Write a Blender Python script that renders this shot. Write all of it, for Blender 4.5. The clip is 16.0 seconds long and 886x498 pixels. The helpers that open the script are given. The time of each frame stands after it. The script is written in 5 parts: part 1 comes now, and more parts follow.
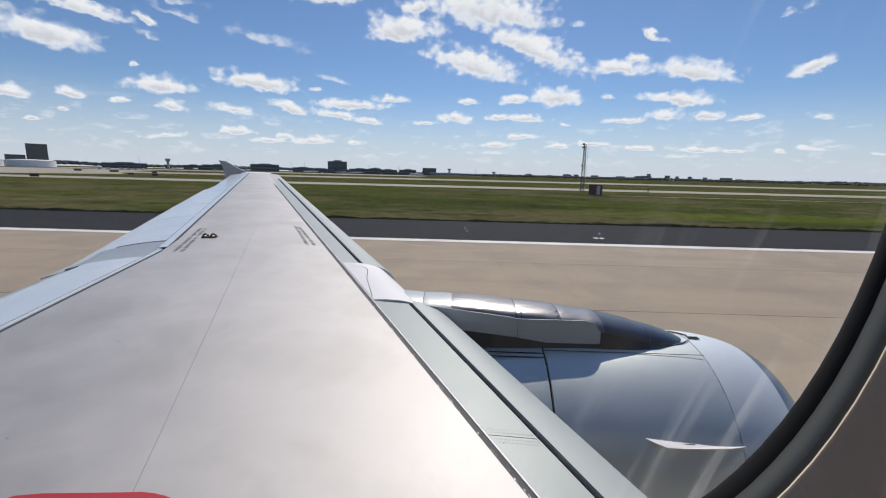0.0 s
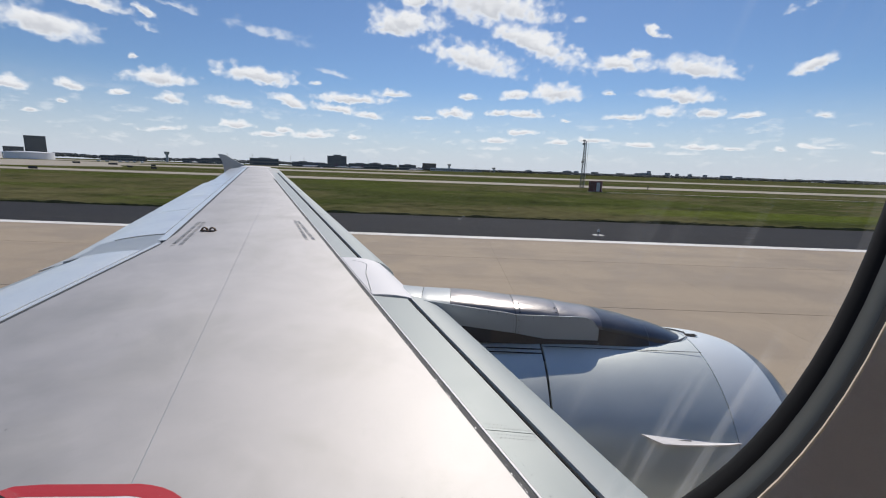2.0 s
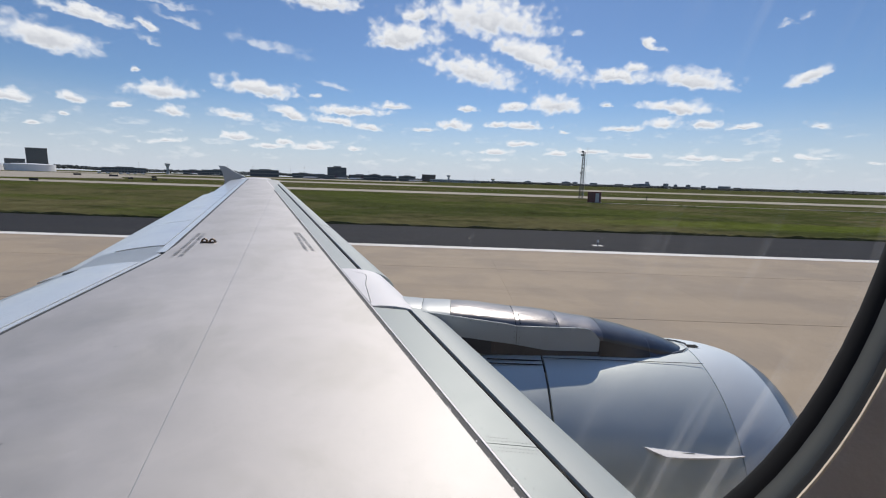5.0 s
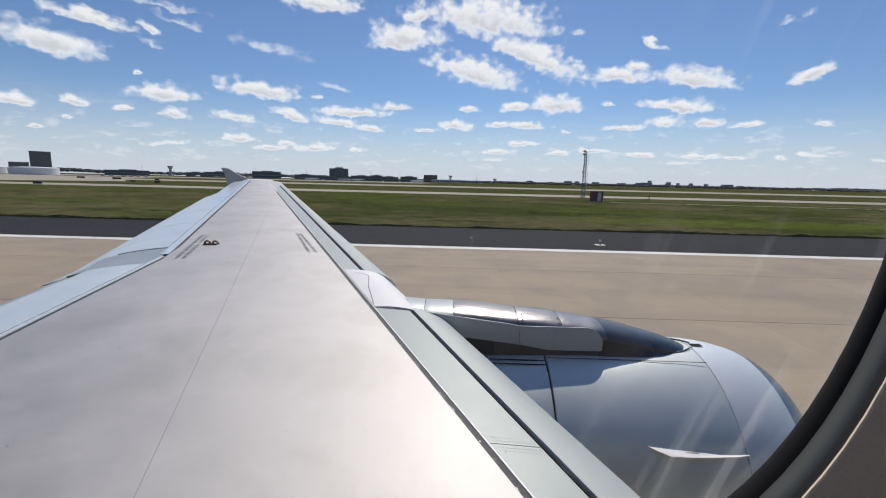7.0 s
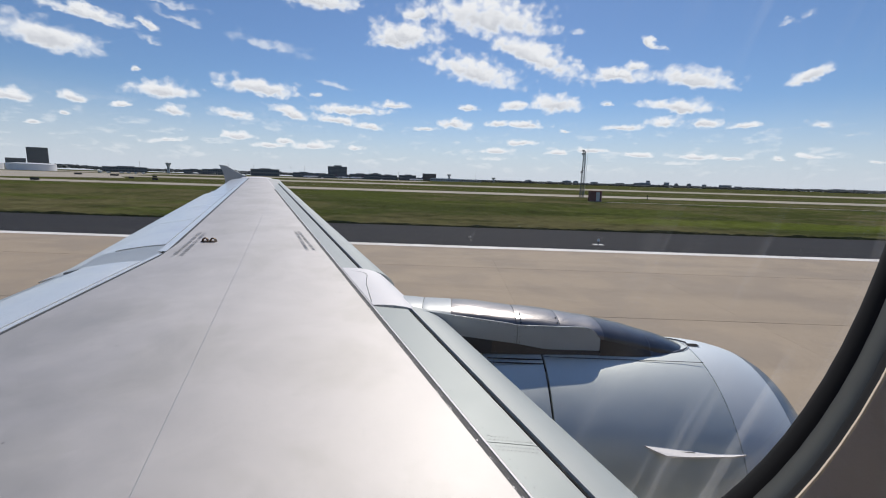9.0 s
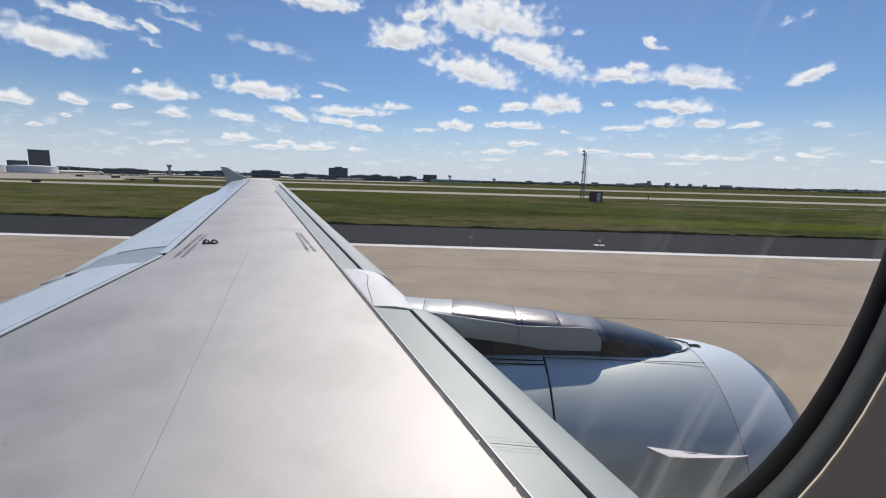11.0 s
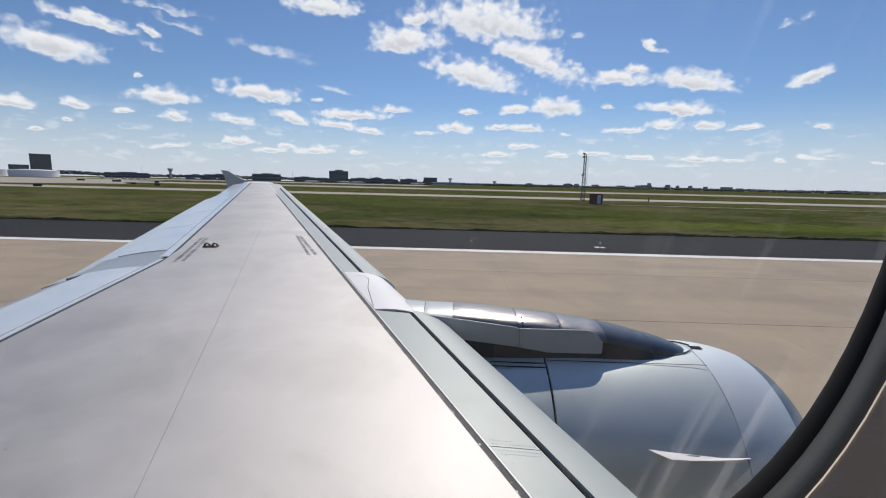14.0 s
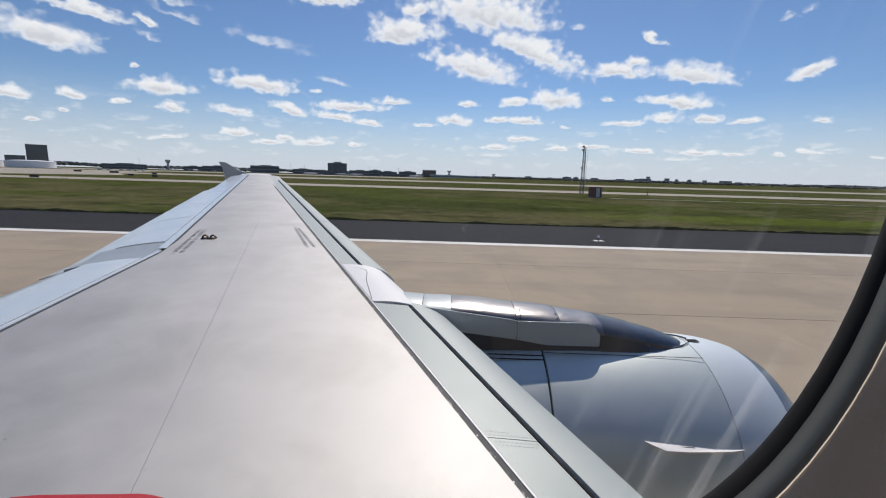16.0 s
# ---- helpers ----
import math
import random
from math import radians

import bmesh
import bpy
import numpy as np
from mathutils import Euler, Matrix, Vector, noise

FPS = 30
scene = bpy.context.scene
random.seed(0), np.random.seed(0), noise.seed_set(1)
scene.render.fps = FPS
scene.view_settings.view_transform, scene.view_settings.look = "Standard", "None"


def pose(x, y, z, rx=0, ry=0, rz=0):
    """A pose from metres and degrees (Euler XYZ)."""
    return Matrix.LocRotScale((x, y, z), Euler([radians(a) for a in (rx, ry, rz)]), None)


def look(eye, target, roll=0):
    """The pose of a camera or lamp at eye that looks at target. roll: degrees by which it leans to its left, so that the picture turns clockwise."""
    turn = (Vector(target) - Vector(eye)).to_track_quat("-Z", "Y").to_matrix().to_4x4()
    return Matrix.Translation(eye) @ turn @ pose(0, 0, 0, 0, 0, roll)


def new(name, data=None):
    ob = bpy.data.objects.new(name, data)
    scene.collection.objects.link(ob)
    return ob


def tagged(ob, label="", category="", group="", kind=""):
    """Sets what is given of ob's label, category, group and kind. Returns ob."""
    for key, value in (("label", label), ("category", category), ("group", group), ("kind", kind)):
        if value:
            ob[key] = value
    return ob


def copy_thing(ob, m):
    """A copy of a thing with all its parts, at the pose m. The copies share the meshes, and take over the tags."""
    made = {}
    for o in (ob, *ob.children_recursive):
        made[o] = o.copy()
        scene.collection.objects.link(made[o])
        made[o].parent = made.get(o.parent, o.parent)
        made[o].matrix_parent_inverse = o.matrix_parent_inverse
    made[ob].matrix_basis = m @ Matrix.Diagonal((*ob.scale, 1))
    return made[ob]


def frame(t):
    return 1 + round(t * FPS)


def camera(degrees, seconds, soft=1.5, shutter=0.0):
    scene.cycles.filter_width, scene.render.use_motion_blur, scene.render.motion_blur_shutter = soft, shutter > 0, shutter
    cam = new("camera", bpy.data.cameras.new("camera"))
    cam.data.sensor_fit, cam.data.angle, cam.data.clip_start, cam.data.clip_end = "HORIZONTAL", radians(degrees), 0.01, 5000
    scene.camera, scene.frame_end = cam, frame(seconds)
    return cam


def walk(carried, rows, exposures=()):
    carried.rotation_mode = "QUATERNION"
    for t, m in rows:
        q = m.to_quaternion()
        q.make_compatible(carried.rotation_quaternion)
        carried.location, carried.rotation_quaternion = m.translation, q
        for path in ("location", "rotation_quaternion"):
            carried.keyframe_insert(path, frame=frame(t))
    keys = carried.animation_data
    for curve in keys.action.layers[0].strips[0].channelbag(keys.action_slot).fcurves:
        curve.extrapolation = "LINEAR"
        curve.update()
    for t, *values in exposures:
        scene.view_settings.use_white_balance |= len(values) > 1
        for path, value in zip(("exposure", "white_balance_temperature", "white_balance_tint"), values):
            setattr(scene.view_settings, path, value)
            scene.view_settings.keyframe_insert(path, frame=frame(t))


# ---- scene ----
cam = camera(92.0, 16.0, soft=1.1)

# ---- the camera and its way: a seated passenger's view, held by hand close to the window ----
EYE = (0.0, 0.0, 4.40)
PATH = [
    (0.0, (0.0018, 0.0, 4.3987), 1.35, -9.87, 1.39),
    (0.5, (0.0024, 0.0, 4.3982), 1.28, -10.34, 1.61),
    (1.0, (0.0030, 0.0, 4.3978), 1.28, -10.86, 1.73),
    (1.5, (0.0035, 0.0, 4.3974), 1.30, -10.92, 1.81),
    (2.0, (0.0034, 0.0, 4.3975), 1.33, -10.46, 1.85),
    (2.5, (0.0014, 0.0, 4.3989), 1.30, -9.70, 1.98),
    (3.0, (0.0011, 0.0, 4.3992), 1.26, -9.43, 1.96),
    (3.5, (0.0006, 0.0, 4.3996), 1.25, -9.27, 2.07),
    (4.0, (0.0001, 0.0, 4.3999), 1.25, -8.99, 2.00),
    (6.5, (0.0008, 0.0, 4.3994), 1.39, -9.05, 1.37),
    (7.0, (0.0004, 0.0, 4.3997), 1.50, -8.97, 1.34),
    (7.5, (0.0000, 0.0, 4.4000), 1.50, -8.97, 1.35),
    (8.0, (0.0004, 0.0, 4.3997), 1.51, -9.15, 1.51),
    (8.5, (0.0008, 0.0, 4.3994), 1.40, -9.25, 1.46),
    (9.0, (0.0005, 0.0, 4.3996), 1.33, -9.13, 1.70),
    (11.5, (0.0007, 0.0, 4.3995), 1.43, -9.00, 1.50),
    (12.0, (0.0008, 0.0, 4.3994), 1.43, -8.93, 1.53),
    (12.5, (0.0008, 0.0, 4.3994), 1.44, -8.70, 1.26),
    (13.0, (0.0006, 0.0, 4.3996), 1.49, -8.75, 1.34),
    (13.5, (0.0003, 0.0, 4.3998), 1.52, -8.73, 1.36),
    (14.0, (0.0004, 0.0, 4.3997), 1.47, -8.64, 1.34),
    (14.5, (0.0002, 0.0, 4.3999), 1.70, -8.88, 1.32),
    (15.0, (0.0016, 0.0, 4.3988), 1.58, -9.41, 1.17),
    (15.5, (0.0030, 0.0, 4.3978), 1.35, -9.67, 1.14),
    (16.0, (0.0024, 0.0, 4.3982), 1.33, -9.60, 1.58),
]
walk(cam, [(t, pose(*e, 90 + pitch, -roll, yaw)) for t, e, yaw, pitch, roll in PATH])

# ---- sky, clouds and sun ----
SUN_AZIMUTH, SUN_ELEVATION = 9.0, 49.0     # degrees clockwise from +y, and above the horizon

# fair-weather clouds: azimuth, elevation, half width, half height (degrees), tilt
CLOUDS_WEST = [
    (-39.6, 14.7, 3.2, 0.69, 0.07), (-42.5, 11.9, 3.35, 1.38, 0.1), (-34.7, 14.9, 0.86, 0.63, 0.35), (-36.0, 10.4, 0.49, 0.33, -0.15),
    (-45.6, 6.5, 1.46, 0.7, 0.13), (-41.3, 7.0, 1.27, 0.59, -0.01), (-33.7, 8.4, 2.95, 0.99, -0.06), (-32.8, 6.5, 1.48, 0.6, 0.02),
    (-37.3, 6.7, 0.86, 0.28, -0.11), (-23.8, 9.9, 3.82, 1.12, 0.06), (-26.6, 6.7, 2.38, 0.57, 0.08), (-17.2, 9.7, 0.61, 0.39, -0.07),
    (-20.3, 7.3, 2.08, 0.79, 0.24), (-13.4, 8.2, 3.83, 0.67, -0.0), (-15.0, 6.9, 3.1, 0.54, 0.1), (-11.0, 6.3, 1.57, 0.49, 0.06),
]
CLOUDS_MIDDLE = [
    (-8.0, 9.2, 1.8, 0.54, -0.04), (-16.7, 19.8, 4.17, 1.12, 0.02), (-6.5, 16.9, 3.88, 1.83, -0.05), (-5.2, 19.3, 1.69, 1.17, -0.04),
    (-26.5, 4.4, 1.81, 0.52, -0.01), (-33.7, 3.4, 1.69, 0.37, -0.07), (-18.0, 3.7, 2.04, 0.55, -0.04), (-21.4, 4.1, 0.98, 0.47, -0.05),
    (-12.8, 3.7, 1.07, 0.35, -0.04), (-3.8, 6.5, 1.32, 0.35, -0.03), (-44.3, 4.3, 0.55, 0.26, 0.03), (-41.8, 5.4, 0.5, 0.27, 0.02),
    (3.7, 19.0, 6.88, 2.71, 0.13), (9.5, 14.9, 5.62, 1.87, 0.38), (2.2, 13.2, 5.05, 1.81, 0.22), (-7.9, 16.5, 2.39, 1.35, 0.12),
]
CLOUDS_EAST = [
    (12.6, 9.5, 2.87, 1.32, 0.02), (19.6, 12.5, 3.26, 0.98, 0.06), (21.4, 13.3, 0.98, 0.72, 0.07), (22.8, 15.8, 1.23, 0.68, 0.51),
    (27.5, 11.7, 3.57, 1.22, 0.19), (26.2, 8.9, 3.33, 0.85, 0.11), (25.1, 7.1, 1.58, 0.75, 0.04), (29.3, 7.0, 1.63, 0.66, 0.1),
    (20.4, 6.8, 2.53, 0.46, 0.02), (32.9, 6.6, 1.38, 0.41, -0.07), (39.1, 6.5, 0.93, 0.48, 0.07), (37.8, 11.1, 1.55, 0.73, -0.31),
    (1.7, 9.1, 1.16, 0.48, -0.01), (7.5, 9.3, 1.7, 0.61, -0.09), (5.5, 7.2, 1.59, 0.42, -0.01),
]
CLOUDS_LOW = [
    (9.1, 7.2, 2.41, 0.55, 0.05), (-0.1, 7.0, 1.91, 0.77, 0.07), (8.7, 4.9, 2.0, 0.42, -0.01), (5.4, 3.9, 2.04, 0.43, -0.02),
    (17.2, 4.1, 2.33, 0.34, 0.05), (22.7, 3.6, 1.66, 0.33, 0.0), (28.8, 3.4, 1.93, 0.37, 0.01), (38.9, 3.4, 1.22, 0.28, 0.15),
    (43.3, 2.9, 0.68, 0.26, 0.15), (36.2, 3.2, 0.46, 0.29, 0.01), (18.7, 9.6, 0.64, 0.45, 0.04), (14.0, 6.4, 0.55, 0.27, 0.01),
    (-23.0, 3.5, 1.6, 0.4, -0.05), (13.3, 3.8, 1.38, 0.35, -0.01),
    (32.2, 3.2, 1.03, 0.24, 0.01),
]
# thin veils of ice cloud, same columns
VEILS = [
    (35.1, 16.1, 0.7, 0.4, -0.05), (14.9, 17.4, 0.7, 0.5, 0.06),
    (-32.6, 17.1, 4.58, 0.52, 0.01), (-34.4, 13.4, 1.46, 0.49, 0.27), (-22.3, 14.5, 4.82, 0.95, 0.12), (-15.0, 11.0, 2.86, 0.52, 0.22),
    (-31.6, 15.8, 3.1, 0.64, 0.18), (36.8, 16.5, 0.58, 0.44, -0.15), (40.0, 3.6, 1.66, 0.33, 0.02), (26.8, 2.7, 2.88, 0.32, -0.0),
    (4.8, 2.9, 3.66, 0.43, -0.02),
]


class Tree:
    """Short hand for shader nodes."""

    def __init__(self, tree):
        self.tree = tree

    def put(self, value, socket):
        if isinstance(value, bpy.types.NodeSocket):
            self.tree.links.new(value, socket)
        elif value is not None:
            socket.default_value = value

    def node(self, kind):
        return self.tree.nodes.new(kind)

    def math(self, op, a, b=None, c=None, clamp=False):
        n = self.node("ShaderNodeMath")
        n.operation, n.use_clamp = op, clamp
        for value, socket in zip((a, b, c), n.inputs):
            self.put(value, socket)
        return n.outputs[0]

    def ramp(self, value, lo, hi, to_lo=0.0, to_hi=1.0, smooth=True):
        n = self.node("ShaderNodeMapRange")
        n.interpolation_type = "SMOOTHSTEP" if smooth else "LINEAR"
        for v, socket in zip((value, lo, hi, to_lo, to_hi), n.inputs):
            self.put(v, socket)
        return n.outputs[0]

    def mix(self, factor, a, b, blend="MIX"):
        n = self.node("ShaderNodeMix")
        n.data_type, n.blend_type = "RGBA", blend
        self.put(factor, n.inputs[0])
        for v, socket in ((a, n.inputs[6]), (b, n.inputs[7])):
            self.put((*v, 1.0) if isinstance(v, tuple) and len(v) == 3 else v, socket)
        return n.outputs[2]

    def noise(self, vector, scale, detail=4.0, rough=0.55, distort=0.0):
        n = self.node("ShaderNodeTexNoise")
        self.put(vector, n.inputs["Vector"])
        for key, v in (("Scale", scale), ("Detail", detail), ("Roughness", rough), ("Distortion", distort)):
            self.put(v, n.inputs[key])
        return n.outputs["Fac"]

    def combine(self, x, y, z=0.0):
        n = self.node("ShaderNodeCombineXYZ")
        for v, socket in zip((x, y, z), n.inputs):
            self.put(v, socket)
        return n.outputs[0]


def cloud_group():
    """One cloud: how dense it is at (u, v) degrees and how far up its body that lies."""
    g = bpy.data.node_groups.new("cloud", "ShaderNodeTree")
    for name in ("az", "el", "a", "e", "w", "h", "tilt"):
        g.interface.new_socket(name, in_out="INPUT", socket_type="NodeSocketFloat")
    for name in ("density", "up"):
        g.interface.new_socket(name, in_out="OUTPUT", socket_type="NodeSocketFloat")
    t = Tree(g)
    i, o = t.node("NodeGroupInput"), t.node("NodeGroupOutput")
    az, el, a, e, w, h, tilt = i.outputs[:7]
    du = t.math("SUBTRACT", az, a)
    u = t.math("DIVIDE", du, w)
    v = t.math("SUBTRACT", el, e)
    v = t.math("DIVIDE", t.math("MULTIPLY_ADD", du, tilt, v), h)
    below = t.math("MINIMUM", v, 0.0)
    vv = t.math("MULTIPLY_ADD", below, 0.9, v)
    r2 = t.math("MULTIPLY_ADD", u, u, t.math("MULTIPLY", vv, vv))
    t.put(t.math("SUBTRACT", 1.0, t.math("SQRT", r2)), o.inputs[0])
    t.put(v, o.inputs[1])
    return g


def make_world():
    world = bpy.data.worlds.new("sky")
    scene.world = world
    world.use_nodes = True
    world.node_tree.nodes.clear()
    t = Tree(world.node_tree)
    sky = t.node("ShaderNodeTexSky")
    sky.sky_type, sky.sun_disc = "NISHITA", False
    sky.sun_elevation, sky.sun_rotation = radians(SUN_ELEVATION), radians(SUN_AZIMUTH)
    sky.air_density, sky.dust_density, sky.ozone_density = 1.0, 0.2, 3.0
    way = t.node("ShaderNodeTexCoord").outputs["Generated"]
    s = t.node("ShaderNodeSeparateXYZ")
    t.put(way, s.inputs[0])
    x, y, z = s.outputs
    deg = 180.0 / math.pi
    az = t.math("MULTIPLY", t.math("ARCTAN2", x, y), deg)
    el = t.math("MULTIPLY", t.math("ARCSINE", z), deg)
    flat = t.combine(az, t.math("MULTIPLY", el, 1.3))
    big = t.noise(flat, 0.5, 4.0, 0.62)
    big2 = t.noise(t.combine(t.math("ADD", az, 60.0), t.math("MULTIPLY", el, 1.7), 5.0), 0.5, 4.0, 0.62)
    waz0 = t.math("MULTIPLY_ADD", t.math("SUBTRACT", big, 0.5), 1.2, az)
    fine = t.noise(t.combine(waz0, t.math("MULTIPLY", el, 1.25)), 0.62, 3.5, 0.45)

    def billow(scale):
        """Rounded heads, packed side by side."""
        n = t.node("ShaderNodeTexVoronoi")
        n.voronoi_dimensions, n.feature = "2D", "SMOOTH_F1"
        t.put(t.combine(waz0, t.math("MULTIPLY_ADD", t.math("SUBTRACT", big2, 0.5), 0.8, t.math("MULTIPLY", el, 1.2))), n.inputs["Vector"])
        n.inputs["Scale"].default_value, n.inputs["Smoothness"].default_value = scale, 0.35
        return t.math("SUBTRACT", 0.42, n.outputs["Distance"])
    size = t.ramp(el, 2.0, 16.0, 0.4, 1.6, False)      # clouds higher up look larger
    waz = t.math("MULTIPLY_ADD", t.math("MULTIPLY", t.math("SUBTRACT", big, 0.5), 1.9), size, az)
    wel = t.math("MULTIPLY_ADD", t.math("MULTIPLY", t.math("SUBTRACT", big2, 0.5), 1.2), size, el)
    group = cloud_group()

    def bank(rows):
        dense, up = None, None
        for a, e, w, h, tilt in rows:
            row = (a, e, w, h, tilt)
            n = t.node("ShaderNodeGroup")
            n.node_tree = group
            for v, socket in zip((waz, wel, *row), n.inputs):
                t.put(v if not isinstance(v, int) else float(v), socket)
            d, h = n.outputs
            if dense is None:
                dense, up = d, h
            else:
                nearer = t.math("GREATER_THAN", d, dense)
                m = t.node("ShaderNodeMix")
                for v, k in ((nearer, 0), (up, 2), (h, 3)):
                    t.put(v, m.inputs[k])
                up = m.outputs[0]
                dense = t.math("SMOOTH_MAX", dense, d, 0.3)
        return dense, up

    dense, up = bank(CLOUDS_WEST + CLOUDS_MIDDLE + CLOUDS_EAST + CLOUDS_LOW)
    thin, _ = bank(VEILS)
    small = t.ramp(el, 3.0, 12.0, 1.0, 0.45, False)     # far clouds are broken up by finer heads
    rag = t.math("MULTIPLY", t.math("SUBTRACT", fine, 0.5), 1.35)
    rag = t.math("MULTIPLY_ADD", billow(0.75), 0.65, rag)
    rag = t.math("MULTIPLY_ADD", t.math("MULTIPLY", billow(1.7), small), 0.45, rag)
    body = t.math("ADD", t.math("ADD", dense, 0.16), rag)
    cover = t.ramp(body, -0.28, 0.74)
    veil = t.math("MULTIPLY", t.ramp(t.math("ADD", thin, rag), -0.1, 1.0), 0.55)
    # a scatter of small, far clouds low down
    low = t.noise(t.combine(t.math("MULTIPLY", az, 0.42), t.math("MULTIPLY", el, 1.15), 3.0), 1.15, 5.0, 0.52)
    band = t.math("MULTIPLY", t.ramp(el, 0.3, 2.5), t.ramp(el, 5.0, 8.5, 1.0, 0.0))
    far = t.math("MULTIPLY", t.math("MULTIPLY", t.ramp(low, 0.53, 0.70), band), 0.35)
    cover = t.math("MAXIMUM", t.math("MAXIMUM", cover, veil), far)
    lit = t.ramp(t.math("MULTIPLY_ADD", rag, 0.5, up), -0.35, 0.60)
    # the sun stands behind them: thin edges shine, thick hearts and bases are grey
    thick = t.math("MULTIPLY", t.ramp(body, 0.28, 0.95), t.math("MULTIPLY_ADD", lit, -0.8, 1.0))
    white = t.mix(thick, (8.9, 9.05, 9.3), (5.6, 5.85, 6.4))
    haze = t.ramp(el, -1.5, 10.5, 0.95, 0.0)
    deep = t.mix(1.0, sky.outputs[0], (0.60, 0.70, 0.835), "MULTIPLY")
    clear = t.mix(haze, deep, (5.85, 6.45, 7.45))
    colour = t.mix(cover, clear, white)
    bg = t.node("ShaderNodeBackground")
    t.put(colour, bg.inputs["Color"])
    bg.inputs["Strength"].default_value = 0.10
    t.put(bg.outputs[0], t.node("ShaderNodeOutputWorld").inputs["Surface"])


make_world()

sun = new("sun", bpy.data.lights.new("sun", "SUN"))
sun.data.energy, sun.data.angle, sun.data.color = 3.3, radians(0.55), (1.0, 0.93, 0.84)
a, e = radians(SUN_AZIMUTH), radians(SUN_ELEVATION)
sun.matrix_world = look((40 * math.sin(a), 40 * math.cos(a), 40 * math.tan(e)), (0, 0, 0))

scene.view_settings.exposure = 0.0

# ---- materials ----
def material(name, base, rough=0.5, metal=0.0, vary=0.12, scale=3.0, fine=40.0, bump=0.0, spec=0.5, other=None,
             lines=None, random_by="", spread=0.0, coat=0.0, stretch=(1, 1, 1), patch=(0.42, 0.62), specks=0.0, smear=0.0, coat_rough=0.12):
    """A procedural surface: base colour, cloudy variation at two scales, a second colour in patches, relief."""
    m = bpy.data.materials.new(name)
    m.use_nodes = True
    m.node_tree.nodes.clear()
    t = Tree(m.node_tree)
    coord = t.node("ShaderNodeTexCoord").outputs["Object"] if not random_by else t.node("ShaderNodeNewGeometry").outputs["Position"]
    vm = t.node("ShaderNodeVectorMath")
    vm.operation = "MULTIPLY"
    t.put(coord, vm.inputs[0])
    vm.inputs[1].default_value = stretch
    vec = vm.outputs[0]
    broad = t.noise(vec, scale, 5.0, 0.6, 0.4)
    grain = t.noise(vec, fine, 3.0, 0.6)
    colour = t.mix(0.0, tuple(base), tuple(base))
    if other is not None:
        colour = t.mix(t.ramp(broad, *patch), tuple(base), tuple(other))
    k = t.math("MULTIPLY_ADD", t.math("SUBTRACT", broad, 0.5), 2 * vary, 1.0)
    k = t.math("MULTIPLY_ADD", t.math("SUBTRACT", grain, 0.5), vary, k)
    if random_by == "object":
        r = t.node("ShaderNodeObjectInfo").outputs["Random"]
        k = t.math("MULTIPLY_ADD", t.math("SUBTRACT", r, 0.5), spread, k)
    if random_by == "island":
        r = t.node("ShaderNodeNewGeometry").outputs["Random Per Island"]
        k = t.math("MULTIPLY_ADD", t.math("SUBTRACT", r, 0.5), spread, k)
    colour = t.mix(1.0, colour, t.combine(k, k, k), "MULTIPLY")
    if lines is not None:
        # long streaks along x (rubber, stains): scale across, colour, amount
        across, tint, amount = lines
        st = t.node("ShaderNodeVectorMath")
        st.operation = "MULTIPLY"
        t.put(coord, st.inputs[0])
        st.inputs[1].default_value = (0.012, across, 1.0)
        streak = t.ramp(t.noise(st.outputs[0], 1.0, 5.0, 0.65), 0.45, 0.75)
        colour = t.mix(t.math("MULTIPLY", streak, amount), colour, tuple(tint))
    if specks:
        spot = t.ramp(t.noise(vec, 22.0, 2.0, 0.5), 0.755, 0.785)
        colour = t.mix(t.math("MULTIPLY", spot, specks), colour, (0.12, 0.12, 0.115))
    wear = t.noise(vec, 2.0, 5.0, 0.62, 0.5)
    if smear:
        k2 = t.math("MULTIPLY_ADD", t.math("SUBTRACT", wear, 0.5), smear, 1.0)
        colour = t.mix(1.0, colour, t.combine(k2, k2, k2), "MULTIPLY")
    p = t.node("ShaderNodeBsdfPrincipled")
    t.put(colour, p.inputs["Base Color"])
    t.put(t.math("MULTIPLY_ADD", t.math("SUBTRACT", wear if smear else broad, 0.5), 0.25 * rough, rough), p.inputs["Roughness"])
    p.inputs["Metallic"].default_value = metal
    p.inputs["Specular IOR Level"].default_value = spec
    p.inputs["Coat Weight"].default_value = coat
    p.inputs["Coat Roughness"].default_value = coat_rough
    if bump:
        b = t.node("ShaderNodeBump")
        b.inputs["Strength"].default_value = bump
        b.inputs["Distance"].default_value = 0.02
        t.put(t.math("ADD", grain, broad), b.inputs["Height"])
        t.put(b.outputs[0], p.inputs["Normal"])
    t.put(p.outputs[0], t.node("ShaderNodeOutputMaterial").inputs["Surface"])
    return m


CONCRETE = material("runway_concrete", (0.39, 0.312, 0.226), 0.85, vary=0.18, scale=0.25, fine=9.0, bump=0.25, spec=0.25,
                    other=(0.32, 0.262, 0.20), random_by="object", spread=0.07, lines=(0.45, (0.235, 0.195, 0.155), 0.4))
FAR_CONCRETE = material("taxiway_concrete", (0.42, 0.37, 0.30), 0.9, vary=0.12, scale=0.05, fine=2.0, spec=0.2,
                        other=(0.36, 0.32, 0.26), lines=(0.12, (0.28, 0.25, 0.21), 0.4))
ASPHALT = material("shoulder_asphalt", (0.034, 0.035, 0.039), 0.85, vary=0.3, scale=0.4, fine=14.0, bump=0.3, spec=0.05,
                   other=(0.036, 0.036, 0.038), lines=(0.5, (0.050, 0.049, 0.048), 0.5))
